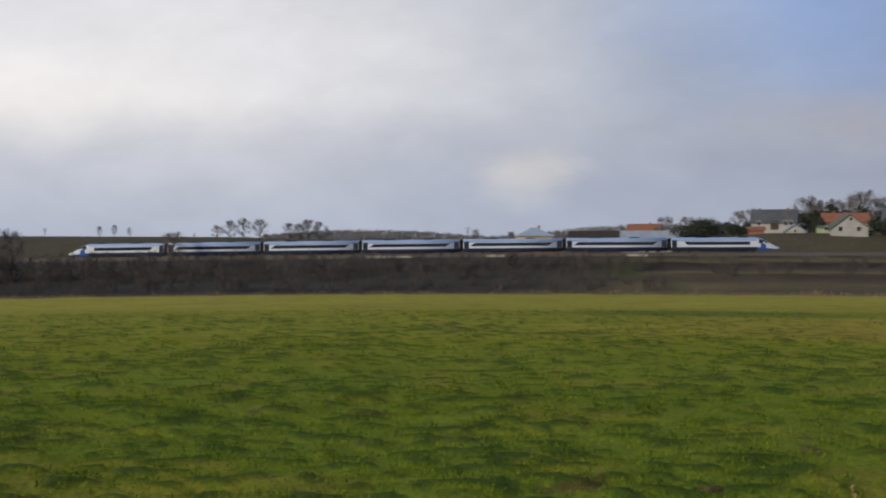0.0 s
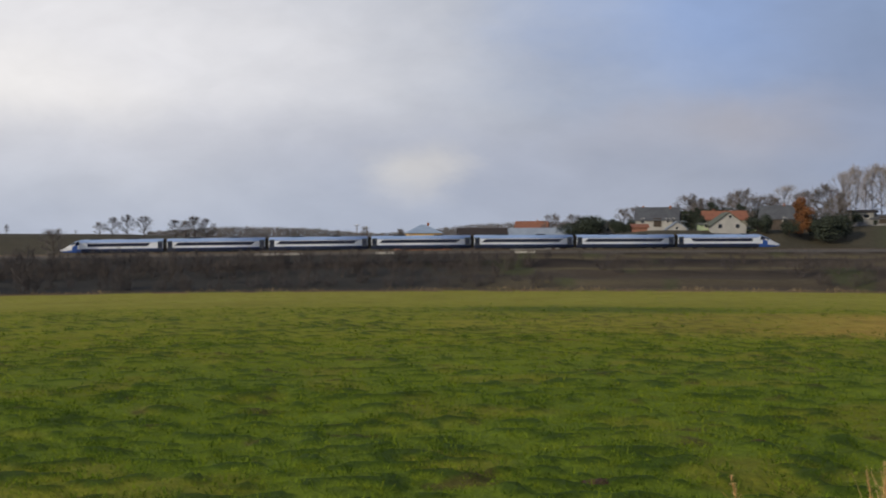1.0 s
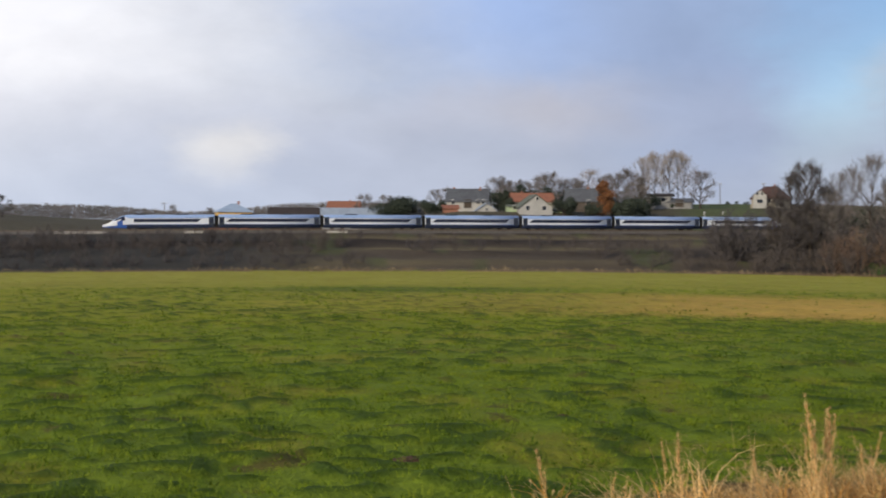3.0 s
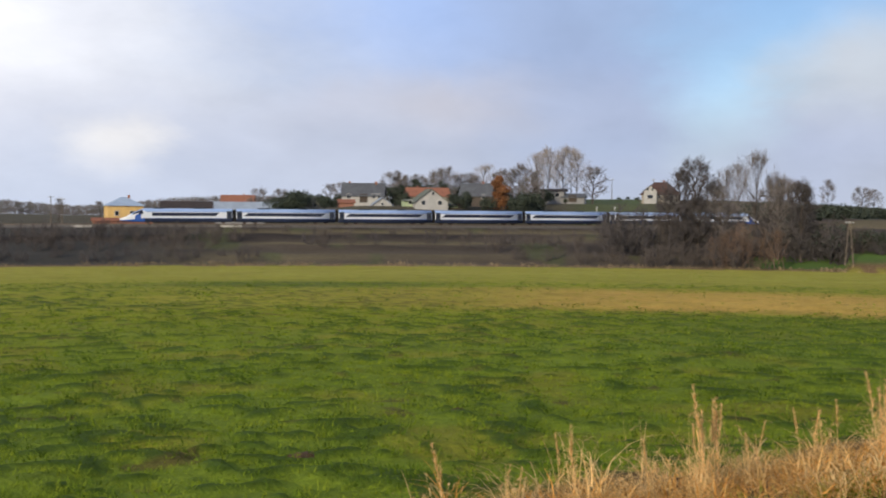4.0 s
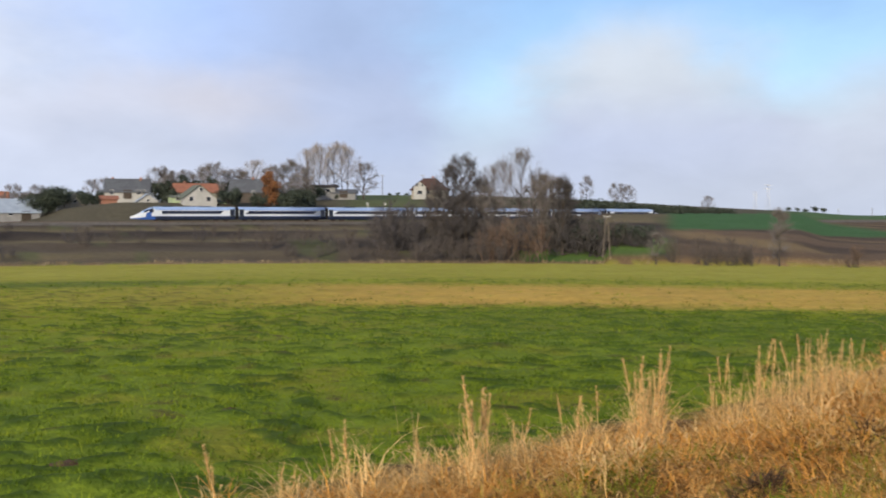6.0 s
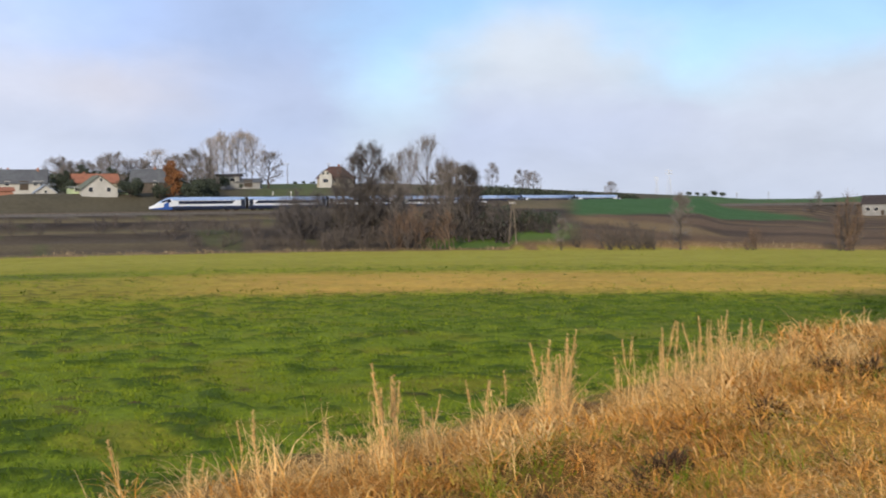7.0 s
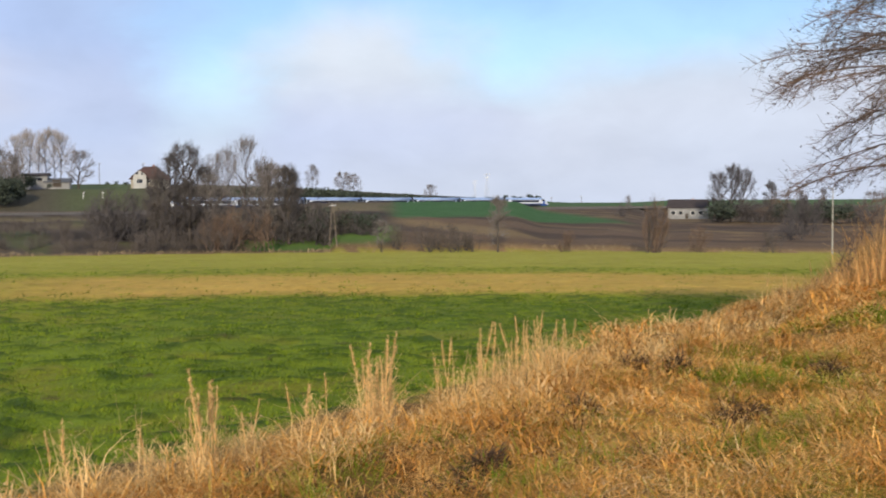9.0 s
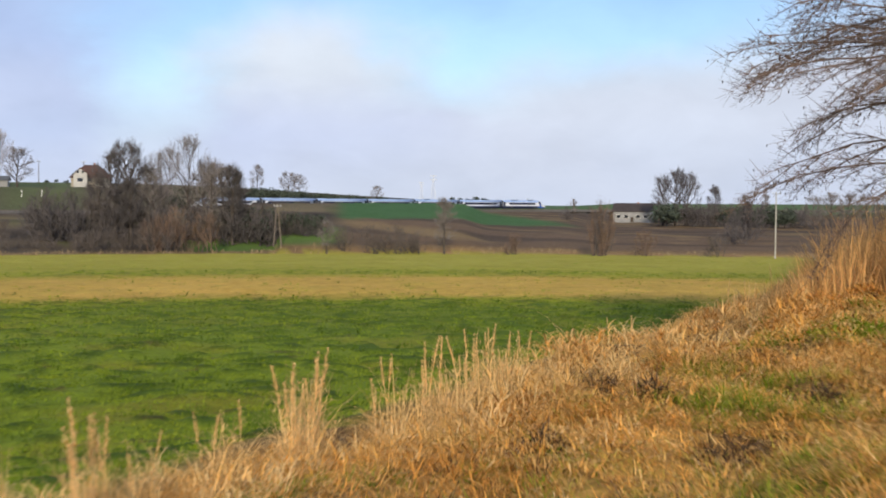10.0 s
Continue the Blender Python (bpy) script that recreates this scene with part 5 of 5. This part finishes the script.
def sector(count, r0, r1, b0=BEAR_MIN, b1=BEAR_MAX):
    r = np.sqrt(RNG.uniform(r0 * r0, r1 * r1, count))
    b = np.radians(RNG.uniform(b0, b1, count))
    return r * np.sin(b), r * np.cos(b)


def pasture():
    """Tufts of pasture grass, thick near the verge and thinning out with distance."""
    for r0, r1, tufts, per, spread, size, wide in ((8, 26, 11000, 11, 0.14, 0.085, 0.014), (26, 50, 11000, 9, 0.20, 0.09, 0.026), (50, 100, 6500, 7, 0.25, 0.10, 0.06), (100, 200, 2500, 6, 0.3, 0.09, 0.13)):
        x, y = sector(tufts, r0, r1)
        b, r = np.degrees(np.arctan2(x, y)), np.hypot(x, y)
        lush = step(b, 18, 34) * step(r, 20, 30) * (1 - step(r, 44, 54))
        tone = mottle(x, y) + 0.05 * lush + RNG.normal(0, 0.06, tufts)
        lane = step(r, 50, 58) * (1 - step(r, 74, 86)) * step(b, 6, 26)
        keep = RNG.random_sample(tufts) > 0.85 * lane
        keep &= (-0.225 * x + 0.974 * y) > 8.2 + 0.8 * RNG.random_sample(tufts)
        # tufts differ in growth; bright and dark tones also carry highlights and hollow shade
        for mat, lo, hi, label in ((TURF_DARK, 0.61, 9, "dark lush and shaded tufts of pasture grass"), (TURF, 0.42, 0.61, "short green tufts of pasture grass"), (TURF_BRIGHT, -9, 0.42, "bright yellow-green tufts of pasture grass")):
            if r0 >= 100 and mat != TURF:
                continue
            pick = keep & (tone >= lo) & (tone < hi)
            n = int(pick.sum())
            big = RNG.uniform(0.6, 1.4, n) * (1.5 if mat == TURF_DARK else 1.0)
            cx, cy, big = np.repeat(x[pick], per), np.repeat(y[pick], per), np.repeat(big, per)
            m = len(cx)
            turn, off = RNG.uniform(0, 6.28, m), np.abs(RNG.normal(0, spread, m)) * big
            px, py = cx + off * np.cos(turn), cy + off * np.sin(turn)
            rise = 0.6 * size * big * np.maximum(0, 1 - (off / (2 * spread)) ** 2)
            blades("pasture_grass", np.stack([px, py, land(px, py)[4] - 0.02 + rise], 1), size * big * RNG.uniform(0.5, 1.2, m), np.full(m, wide) * RNG.uniform(0.7, 1.3, m), RNG.uniform(0.2, 1.0, m),
                   turn + RNG.normal(0, 0.7, m), RNG.uniform(0.3, 1.5, m), 2 if r1 < 30 else 1, mat, label)


ALONG, ACROSS = np.array([0.974, 0.225]), np.array([-0.225, 0.974])


def verge_points(count, s0, s1, q0, q1):
    s, q = RNG.uniform(s0, s1, count), RNG.uniform(q0, q1, count)
    return s * ALONG[0] + q * ACROSS[0], s * ALONG[1] + q * ACROSS[1], s, q


def tussocks(name, count, s0, s1, q0, q1, per, length, wide, mat, label, seed, droop=(0.9, 2.4), pieces=3, spread=0.10, patch=None, lean=(0.25, 1.05), mound=0.0):
    """Grass in separate tussocks: the blades of each spring from a low mound and fall outwards; bare gaps stay between them."""
    x, y, s, q = verge_points(count, s0, s1, q0, q1)
    if patch is not None:
        keep = patch(s, q) > RNG.random_sample(count)
        x, y, s, q = x[keep], y[keep], s[keep], q[keep]
    n = len(x)
    big = RNG.uniform(0.6, 1.25, n) * (0.75 + 0.5 * soft_noise(s, q, 1.6, seed))
    wind = 2.2 + 1.6 * (soft_noise(s, q, 3.0, seed + 1) - 0.5)
    x, y, big, wind = (np.repeat(v, per) for v in (x, y, big, wind))
    m = len(x)
    turn = RNG.uniform(0, 6.28, m)
    turn = np.where(RNG.random_sample(m) < 0.22, wind + RNG.normal(0, 0.6, m), turn)
    off = np.abs(RNG.normal(0, spread, m))
    x, y = x + off * np.cos(turn), y + off * np.sin(turn)
    rise = mound * big * np.maximum(0, 1 - (off / (2.2 * spread)) ** 2) * RNG.uniform(0.3, 1.0, m)
    turn = turn + RNG.normal(0, 0.5, m)
    blades(name, np.stack([x, y, land(x, y)[4] - 0.02 + rise], 1), length * big * RNG.uniform(0.55, 1.2, m), wide * np.clip(np.hypot(x, y) / 8, 0.45, 1.2) * RNG.uniform(0.6, 1.5, m), RNG.uniform(*lean, m), turn, RNG.uniform(*droop, m), pieces, mat, label)


def verge_grass():
    """Dead grass on the verge: straw tussocks on the brow, rusty matted growth and thin green before them."""
    brow = lambda s, q: (0.25 + 0.75 * step(q, 4.4, 5.4)) * (1 - 0.8 * step(q, 7.6, 8.6)) * step(soft_noise(s, q * 1.3, 1.1, 81) * 0.65 + soft_noise(s, q, 0.5, 86) * 0.35, 0.42, 0.50) * (1 - step(q + 0.16 * (10 - np.minimum(s, 10)), 7.0, 8.0))
    low = lambda s, q: (1 - 0.7 * green(s, q)) * (0.75 + 0.25 * step(soft_noise(s, q, 1.1, 82) * 0.6 + soft_noise(s, q, 3.0, 83) * 0.4, 0.36, 0.52))
    green = lambda s, q: step(soft_noise(s, q, 1.1, 84) * 0.7 + soft_noise(s, q, 0.45, 88) * 0.3, 0.50, 0.62)
    dark = lambda s, q: step(soft_noise(s, q, 1.3, 85), 0.60, 0.74)
    open_ground = lambda s, q: 1 - 0.92 * np.clip(hollow(s * ALONG[0] + q * ACROSS[0], s * ALONG[1] + q * ACROSS[1]) * 1.4, 0, 1)
    mats = lambda s, q: low(s, q) * open_ground(s, q)
    lip = lambda s, q: brow(s, q) * open_ground(s, q)
    fresh = lambda s, q: green(s, q) * open_ground(s, q)
    mixed = lambda s, q: step(soft_noise(s, q, 1.5, 87), 0.42, 0.62) * open_ground(s, q)
    for s0, s1, k, wide, size in ((-3, 16, 1.0, 0.0105, 1.0), (16, 42, 0.55, 0.023, 1.05), (42, 90, 0.18, 0.055, 1.2)):
        area = (s1 - s0) / 19
        tussocks("straw_grass", int(900 * k * area), s0, s1, 4.3, 8.6, 46, 0.40 * size, wide * 0.8, STRAW, "tussocks of lodged dry straw-coloured grass on the verge", 51, (0.9, 2.6), 3, 0.16, patch=lip, lean=(0.4, 1.3), mound=0.26)
        tussocks("straw_grass", int(420 * k * area), s0, s1, 4.6, 7.8, 32, 0.48 * size, wide * 0.8, STRAW_PALE, "pale dry grass tussocks on the verge", 54, (1.2, 3.0), 4, 0.14, patch=lip, lean=(0.1, 1.0), mound=0.28)
        tussocks("dead_thatch", int(900 * k * area), s0, s1, 3.6, 8.2, 22, 0.30 * size, wide * 1.1, STRAW_RUST, "rusty dead grass thatch on the verge", 57, (0.9, 2.2), 2, 0.16, patch=lip, mound=0.2)
        s2 = max(s0, 1.5)
        near = (s1 - s2) / 14.5
        tussocks("dead_thatch", int(3700 * k * near), s2, s1, 0.8, 5.6, 22, 0.17 * size, wide * 0.75, STRAW_RUST, "rusty matted grass on the verge", 60, (0.5, 2.0), 2, 0.16, patch=mats, lean=(0.5, 1.25), mound=0.16)
        tussocks("straw_litter", int(4200 * k * near), s2, s1, 0.8, 5.8, 20, 0.15 * size, wide * 0.62, STRAW, "straw-coloured litter on the verge", 63, (0.4, 2.2), 2, 0.17, patch=mats, lean=(0.5, 1.4), mound=0.20)
        tussocks("pale_litter", int(1500 * k * near), s2, s1, 0.8, 5.8, 10, 0.13 * size, wide * 0.7, STRAW_PALE, "broken pale straw lying on the verge", 78, (0.2, 1.2), 1, 0.20, patch=mats, lean=(0.9, 1.5), mound=0.24)
        tussocks("verge_turf", int(2400 * k * near), s2, s1, 0.8, 5.4, 20, 0.13 * size, wide * 0.8, TURF, "thin green grass on the verge", 66, (0.3, 1.2), 1, 0.15, patch=fresh, mound=0.10)
        tussocks("faded_turf", int(2300 * k * near), s2, s1, 0.8, 5.6, 20, 0.14 * size, wide * 0.75, TURF_FADED, "yellowing half-dead grass on the verge", 72, (0.4, 1.6), 1, 0.16, patch=mixed, lean=(0.5, 1.2), mound=0.14)
        tussocks("withered_weeds", int(420 * k * area), s0, s1, 2.2, 7.4, 30, 0.30 * size, wide, WEED, "dark withered weed clumps on the verge", 69, (0.5, 1.8), 3, 0.08, patch=dark)
    # yellowed weed leaves flat on the low verge
    leaf = lambda s, q: step(soft_noise(s, q, 1.2, 91), 0.55, 0.75)
    tussocks("weed_leaves", 900, 3, 22, 0.9, 4.6, 5, 0.045, 0.035, WEED_LEAF, "small yellow weed leaves on the verge", 90, (0.0, 0.6), 2, 0.07, patch=leaf, lean=(0.9, 1.5))
    # the tall reed bed farther along the brow
    n = 5200
    b, r = np.radians(RNG.uniform(63.5, 73, n)), RNG.uniform(24, 36, n)
    x, y = r * np.sin(b), r * np.cos(b)
    h = (0.55 + 1.35 * step(np.degrees(b), 63.5, 67.5)) * RNG.uniform(0.5, 1.1, n)
    blades("reed_bed", np.stack([x, y, land(x, y)[4] - 0.03], 1), h, RNG.uniform(0.012, 0.035, n), RNG.uniform(0, 0.3, n), RNG.uniform(0, 6.28, n), RNG.uniform(0.1, 1.3, n), 3, STRAW_REED, "tall orange-brown dead reeds on the verge")


def shade_clump(b, r, width, height, seed):
    """A dark clump of weeds and undercut turf standing in for a shaded hollow, its stems leaning all ways."""
    rng = np.random.RandomState(seed)
    n = 420
    x, y = polar(b, r)
    a, d = rng.uniform(0, 6.28, n), width * 0.5 * np.sqrt(rng.random_sample(n))
    px, py = x + d * np.cos(a), y + d * np.sin(a)
    rise = height * 0.75 * np.maximum(0, 1 - (d / (0.55 * width)) ** 2) * rng.uniform(0.0, 1.0, n)
    blades("shade_clump", np.stack([px, py, land(px, py)[4] - 0.02 + rise], 1), height * rng.uniform(0.25, 0.7, n), rng.uniform(0.008, 0.018, n), rng.uniform(0.2, 1.2, n), a + rng.normal(0, 0.7, n),
           rng.uniform(0.4, 2.0, n), 3, SHADE_WEED, "dark weed clump standing in for a shaded hollow in the dead grass", "weeds")


# dark brown stems: the shade of the verge's hollows put into their colour
SHADE_WEED = material("hollow_shade_weeds", (0.10, 0.056, 0.027), (0.06, 0.036, 0.02), 3.0, 0.9, per_island=0.5, grain=0.2)
WEED = material("withered_weeds", (0.16, 0.085, 0.04), (0.10, 0.055, 0.03), 0.7, 0.9, per_island=0.4, grain=0.2)
TURF_FADED = material("yellowing_turf", (0.50, 0.40, 0.075), (0.38, 0.31, 0.055), 0.5, 0.8, per_island=0.35, grain=0.15, sheer=0.25, spec=0.04)
WEED_LEAF = material("yellow_weed_leaves", (0.55, 0.45, 0.05), (0.40, 0.36, 0.05), 0.7, 0.8, per_island=0.4, grain=0.1)
STRAW_REED = material("orange_dead_reeds", (0.76, 0.46, 0.18), (0.58, 0.33, 0.12), 0.7, 0.85, per_island=0.4, grain=0.2, sheer=0.25)


def plume(seed):
    """One tall dry grass stem with a feathery head and drooping leaves."""
    rng = np.random.RandomState(seed)
    t = thing("reed_grass", pose(0, 0, -50), "tall dry reed grass stem with a feathery plume", "reed grass")
    lean = rng.uniform(0.0, 0.14)
    pts = [np.array([lean * (u ** 2), 0.02 * math.sin(4 * u), u]) for u in np.linspace(0, 1, 6)]
    limbs_mesh("stem", [(tuple(pts[i]), tuple(pts[i + 1]), 0.0045 - 0.0005 * i, 0.0040 - 0.0005 * i) for i in range(5)], 4, STRAW_PALE, t)
    n = 96
    u = rng.uniform(0.64, 1.0, n)
    base = np.stack([lean * u ** 2, 0.0 * u, u], 1)
    blades_part("plume", base, 0.035 + 0.05 * (1 - u) * 3 * rng.uniform(0.5, 1.2, n), np.full(n, 0.0085), rng.uniform(0.25, 0.9, n), rng.uniform(0, 6.28, n), rng.uniform(0.2, 1.0, n), 2, STRAW_PALE, t)
    n = 6
    u = rng.uniform(0.12, 0.6, n)
    blades_part("leaves", np.stack([lean * u ** 2, 0 * u, u], 1), rng.uniform(0.2, 0.4, n), np.full(n, 0.012), rng.uniform(0.4, 0.8, n), rng.uniform(0, 6.28, n), rng.uniform(1.0, 2.2, n), 4, STRAW, t)
    return t


def blades_part(name, base, length, width, lean, turn, bend, pieces, mat, parent):
    ob = blades(name, base, length, width, lean, turn, bend, pieces, mat, "", "")
    for key in ("label", "category", "kind"):
        if key in ob:
            del ob[key]
    ob.parent = parent
    return ob


def reeds():
    kinds = [plume(s) for s in (1, 2, 3, 4)]
    first = set()
    rng = random.Random(9)

    def stand(b, r, h):
        x, y = polar(b, r)
        k = kinds[rng.randrange(4)]
        m = Matrix.LocRotScale((x, y, ground_z(x, y) - 0.03), Euler((rng.gauss(0, 0.06), rng.gauss(0, 0.06), rng.uniform(0, 6.28))), (h * 1.0, h * 1.0, h))
        if k.name not in first:
            first.add(k.name)
            k.matrix_basis = m
            return
        keep = k.scale.copy()
        k.scale = (1, 1, 1)
        copy_thing(k, m)
        k.scale = keep

    clumps = []
    row = lambda b, q=6.6: q / math.cos(radians(b + 13))
    for b, spread, count, h in ((42.4, 0.75, 34, 1.05), (33.7, 0.55, 20, 1.0), (30.5, 0.5, 4, 0.85), (27.0, 0.6, 4, 0.8), (48.4, 1.0, 24, 0.92), (50.6, 1.2, 28, 0.92), (46.2, 0.9, 7, 0.85), (36.2, 1.0, 5, 0.75),
                                (39.0, 1.0, 6, 0.75), (20.8, 0.25, 2, 1.0), (19.6, 0.8, 3, 0.6), (55.9, 0.3, 3, 0.85), (24.0, 0.9, 3, 0.65), (52.8, 0.9, 6, 0.8), (58.5, 1.5, 8, 0.8), (63, 1.5, 14, 1.0),
                                (66.5, 1.2, 8, 1.5), (68.5, 1.4, 8, 1.7), (-18, 0.9, 3, 0.62), (-8.8, 0.4, 2, 0.5), (6.0, 1.2, 3, 0.5), (12, 1.5, 3, 0.55)):
        clumps.append((b, spread, count, h))
        for _ in range((count + 1) // 2):
            bb = b + rng.uniform(-spread, spread)
            rr = row(min(bb, 66.5), rng.uniform(5.9, 7.1))
            stand(bb, rr if bb < 66.5 else rng.uniform(26, 34), h * rng.uniform(0.62, 1.05))


    bs, rs, hs = [], [], []
    for b, spread, count, h in clumps:
        if b > 65 or b < 15:
            continue
        for _ in range(count):
            cb, cr, ch = b + rng.gauss(0, spread * 0.5), row(b, rng.uniform(6.0, 7.0)), h * rng.uniform(0.4, 0.95)
            for _ in range(8):
                bs.append(cb + rng.gauss(0, 0.3))
                rs.append(cr + rng.gauss(0, 0.10))
                hs.append(ch * rng.uniform(0.6, 1.1))
    bs, rs, hs = np.radians(bs), np.array(rs), np.array(hs)
    x, y, m = rs * np.sin(bs), rs * np.cos(bs), len(rs)
    blades("tall_straw", np.stack([x, y, land(x, y)[4] - 0.03], 1), hs, RNG.uniform(0.006, 0.014, m), RNG.uniform(0.0, 0.30, m), RNG.uniform(0, 6.28, m), RNG.uniform(0.05, 1.5, m), 4, STRAW_PALE,
           "tall upright clumps of dry straw-coloured grass")
    # dead leaves curling off the tall stems
    k = RNG.randint(0, m, m * 2)
    u = RNG.uniform(0.15, 0.9, m * 2)
    lx, ly = x[k] + RNG.normal(0, 0.05, m * 2), y[k] + RNG.normal(0, 0.05, m * 2)
    blades("curled_leaves", np.stack([lx, ly, land(lx, ly)[4] + hs[k] * u], 1), RNG.uniform(0.07, 0.2, m * 2), RNG.uniform(0.007, 0.014, m * 2), RNG.uniform(0.1, 1.2, m * 2), RNG.uniform(0, 6.28, m * 2),
           RNG.uniform(1.2, 3.2, m * 2), 4, STRAW_PALE, "dead curled leaves on the tall dry grass")


def molehill(b, r, w, h):
    x, y = polar(b, r)
    bm = bmesh.new()
    bmesh.ops.create_icosphere(bm, subdivisions=3, radius=1.0)
    for v in bm.verts:
        k = 1 + 0.45 * (noise.noise(v.co * 2.3 + Vector((b, r, 0))))
        v.co = Vector((v.co.x * w / 2 * k, v.co.y * w / 2 * k, max(v.co.z, -0.15) * h * k * (0.8 + 0.4 * noise.noise(v.co * 6))))
    ob = part("molehill", bm, MOLE_SOIL, None, smooth=True)
    ob.matrix_basis = pose(x, y, ground_z(x, y) + 0.01)
    tagged(ob, "small heap of dark brown soil in the pasture", "molehill", "molehills in the pasture")


pasture()
verge_grass()
for i, (b, r, w, h) in enumerate(((57.5, 11.6, 0.38, 0.34), (60.7, 9.7, 0.55, 0.34), (55.2, 12.6, 0.4, 0.3), (62.4, 15.6, 0.6, 0.36), (60.6, 20.0, 1.0, 0.45), (42.6, 7.7, 0.55, 0.26), (44.2, 7.5, 0.6, 0.28),
                                  (46.0, 7.4, 0.5, 0.25), (47.6, 8.2, 0.45, 0.3), (64.6, 11.6, 0.4, 0.28), (52.5, 9.6, 0.4, 0.26), (36.5, 8.2, 0.4, 0.22))):
    shade_clump(b, r, w, h, 300 + i)
reeds()
for b, r, w, h in ((13.5, 13.6, 0.42, 0.075), (21.2, 17.0, 0.2, 0.06)):
    molehill(b, r, w, h)


# ---- the near tree on the verge ----
def near_tree():
    """An alder whose limbs rise and sweep outwards, with flat sprays of fine drooping twigs."""
    x, y = polar(76.5, 22.0)
    rng = np.random.RandomState(23)
    t = thing("alder_tree", pose(x, y, ground_z(x, y)), "bare alder with sweeping limbs, drooping twigs and small cones", "tree")
    thick, thin, tufts, cones = [], [], [], []
    trunk = [np.array([0.12 * math.sin(k), 0.1 * math.cos(1.7 * k), -0.3 + k * 1.2]) for k in range(12)]
    for i in range(11):
        thick.append((tuple(trunk[i]), tuple(trunk[i + 1]), 0.24 * (1 - i / 13), 0.24 * (1 - (i + 1) / 13)))

    def spray(p, yaw, tilt, length, n, r0, fall, level):
        q, out = p, []
        for k in range(n):
            u = (k + 1) / n
            a = tilt - fall * u ** 1.4 + rng.normal(0, 0.07)
            yaw += rng.normal(0, 0.09)
            nq = q + np.array([math.cos(yaw) * math.cos(a), math.sin(yaw) * math.cos(a), math.sin(a)]) * length / n
            r = r0 * (1 - 0.8 * u)
            (thick if level == 0 and u < 0.6 else thin).append((tuple(q), tuple(nq), r0 * (1 - 0.8 * k / n), r))
            out.append((nq, yaw, a, u))
            q = nq
        return out

    for i in range(230):
        h = 1.9 + 7.2 * (i + rng.random_sample()) / 230
        base = np.array([np.interp(h, [v[2] for v in trunk], [v[c] for v in trunk]) for c in range(2)] + [h])
        reach = float(np.interp(h, [1.3, 2.5, 4.5, 6.5, 9.1], [5.4, 5.7, 5.4, 4.9, 3.8])) * rng.uniform(0.84, 1.06)
        for p, yaw, a, u in spray(base, i * 2.4 + rng.normal(0, 0.2), rng.uniform(0.25, 0.7), reach, 11, 0.012 + 0.0045 * reach, rng.uniform(0.55, 1.0), 0):
            if u < 0.2:
                continue
            for side in (-1, 1):
                ln = 0.6 + (1 - u) * 0.30 * reach * rng.uniform(0.6, 1.1)
                for p2, yaw2, a2, u2 in spray(p, yaw + side * rng.uniform(0.45, 0.95), a + rng.normal(0.05, 0.15), ln, 5, 0.011, 0.5, 1):
                    for _ in range(6):
                        e = np.array([math.cos(yaw2 + rng.normal(0, 0.8)), math.sin(yaw2 + rng.normal(0, 0.8)), rng.normal(0.0, 0.55)]) * rng.uniform(0.10, 0.28)
                        tufts.append((p2, p2 + e, 0.0040))
                        if rng.random_sample() < 0.06:
                            c = p2 + e
                            cones.append((tuple(c), (c[0], c[1], c[2] - 0.04), 0.012, 0.008))
    limbs_mesh("trunk", thick, 6, BARK, t)
    limbs_mesh("crown", thin, 3, ALDER_TWIG, t, tufts)
    tagged(limbs_mesh("cone_cluster", cones, 3, BARK, t), kind="stuff")


ALDER_TWIG = material("alder_twigs", (0.17, 0.115, 0.085), (0.115, 0.08, 0.062), 0.8, 0.85, per_island=0.3)
near_tree()
edge_straw()


def motions():
    for car, offset in TRAIN:
        walk(car, train_rows(offset))


motions()
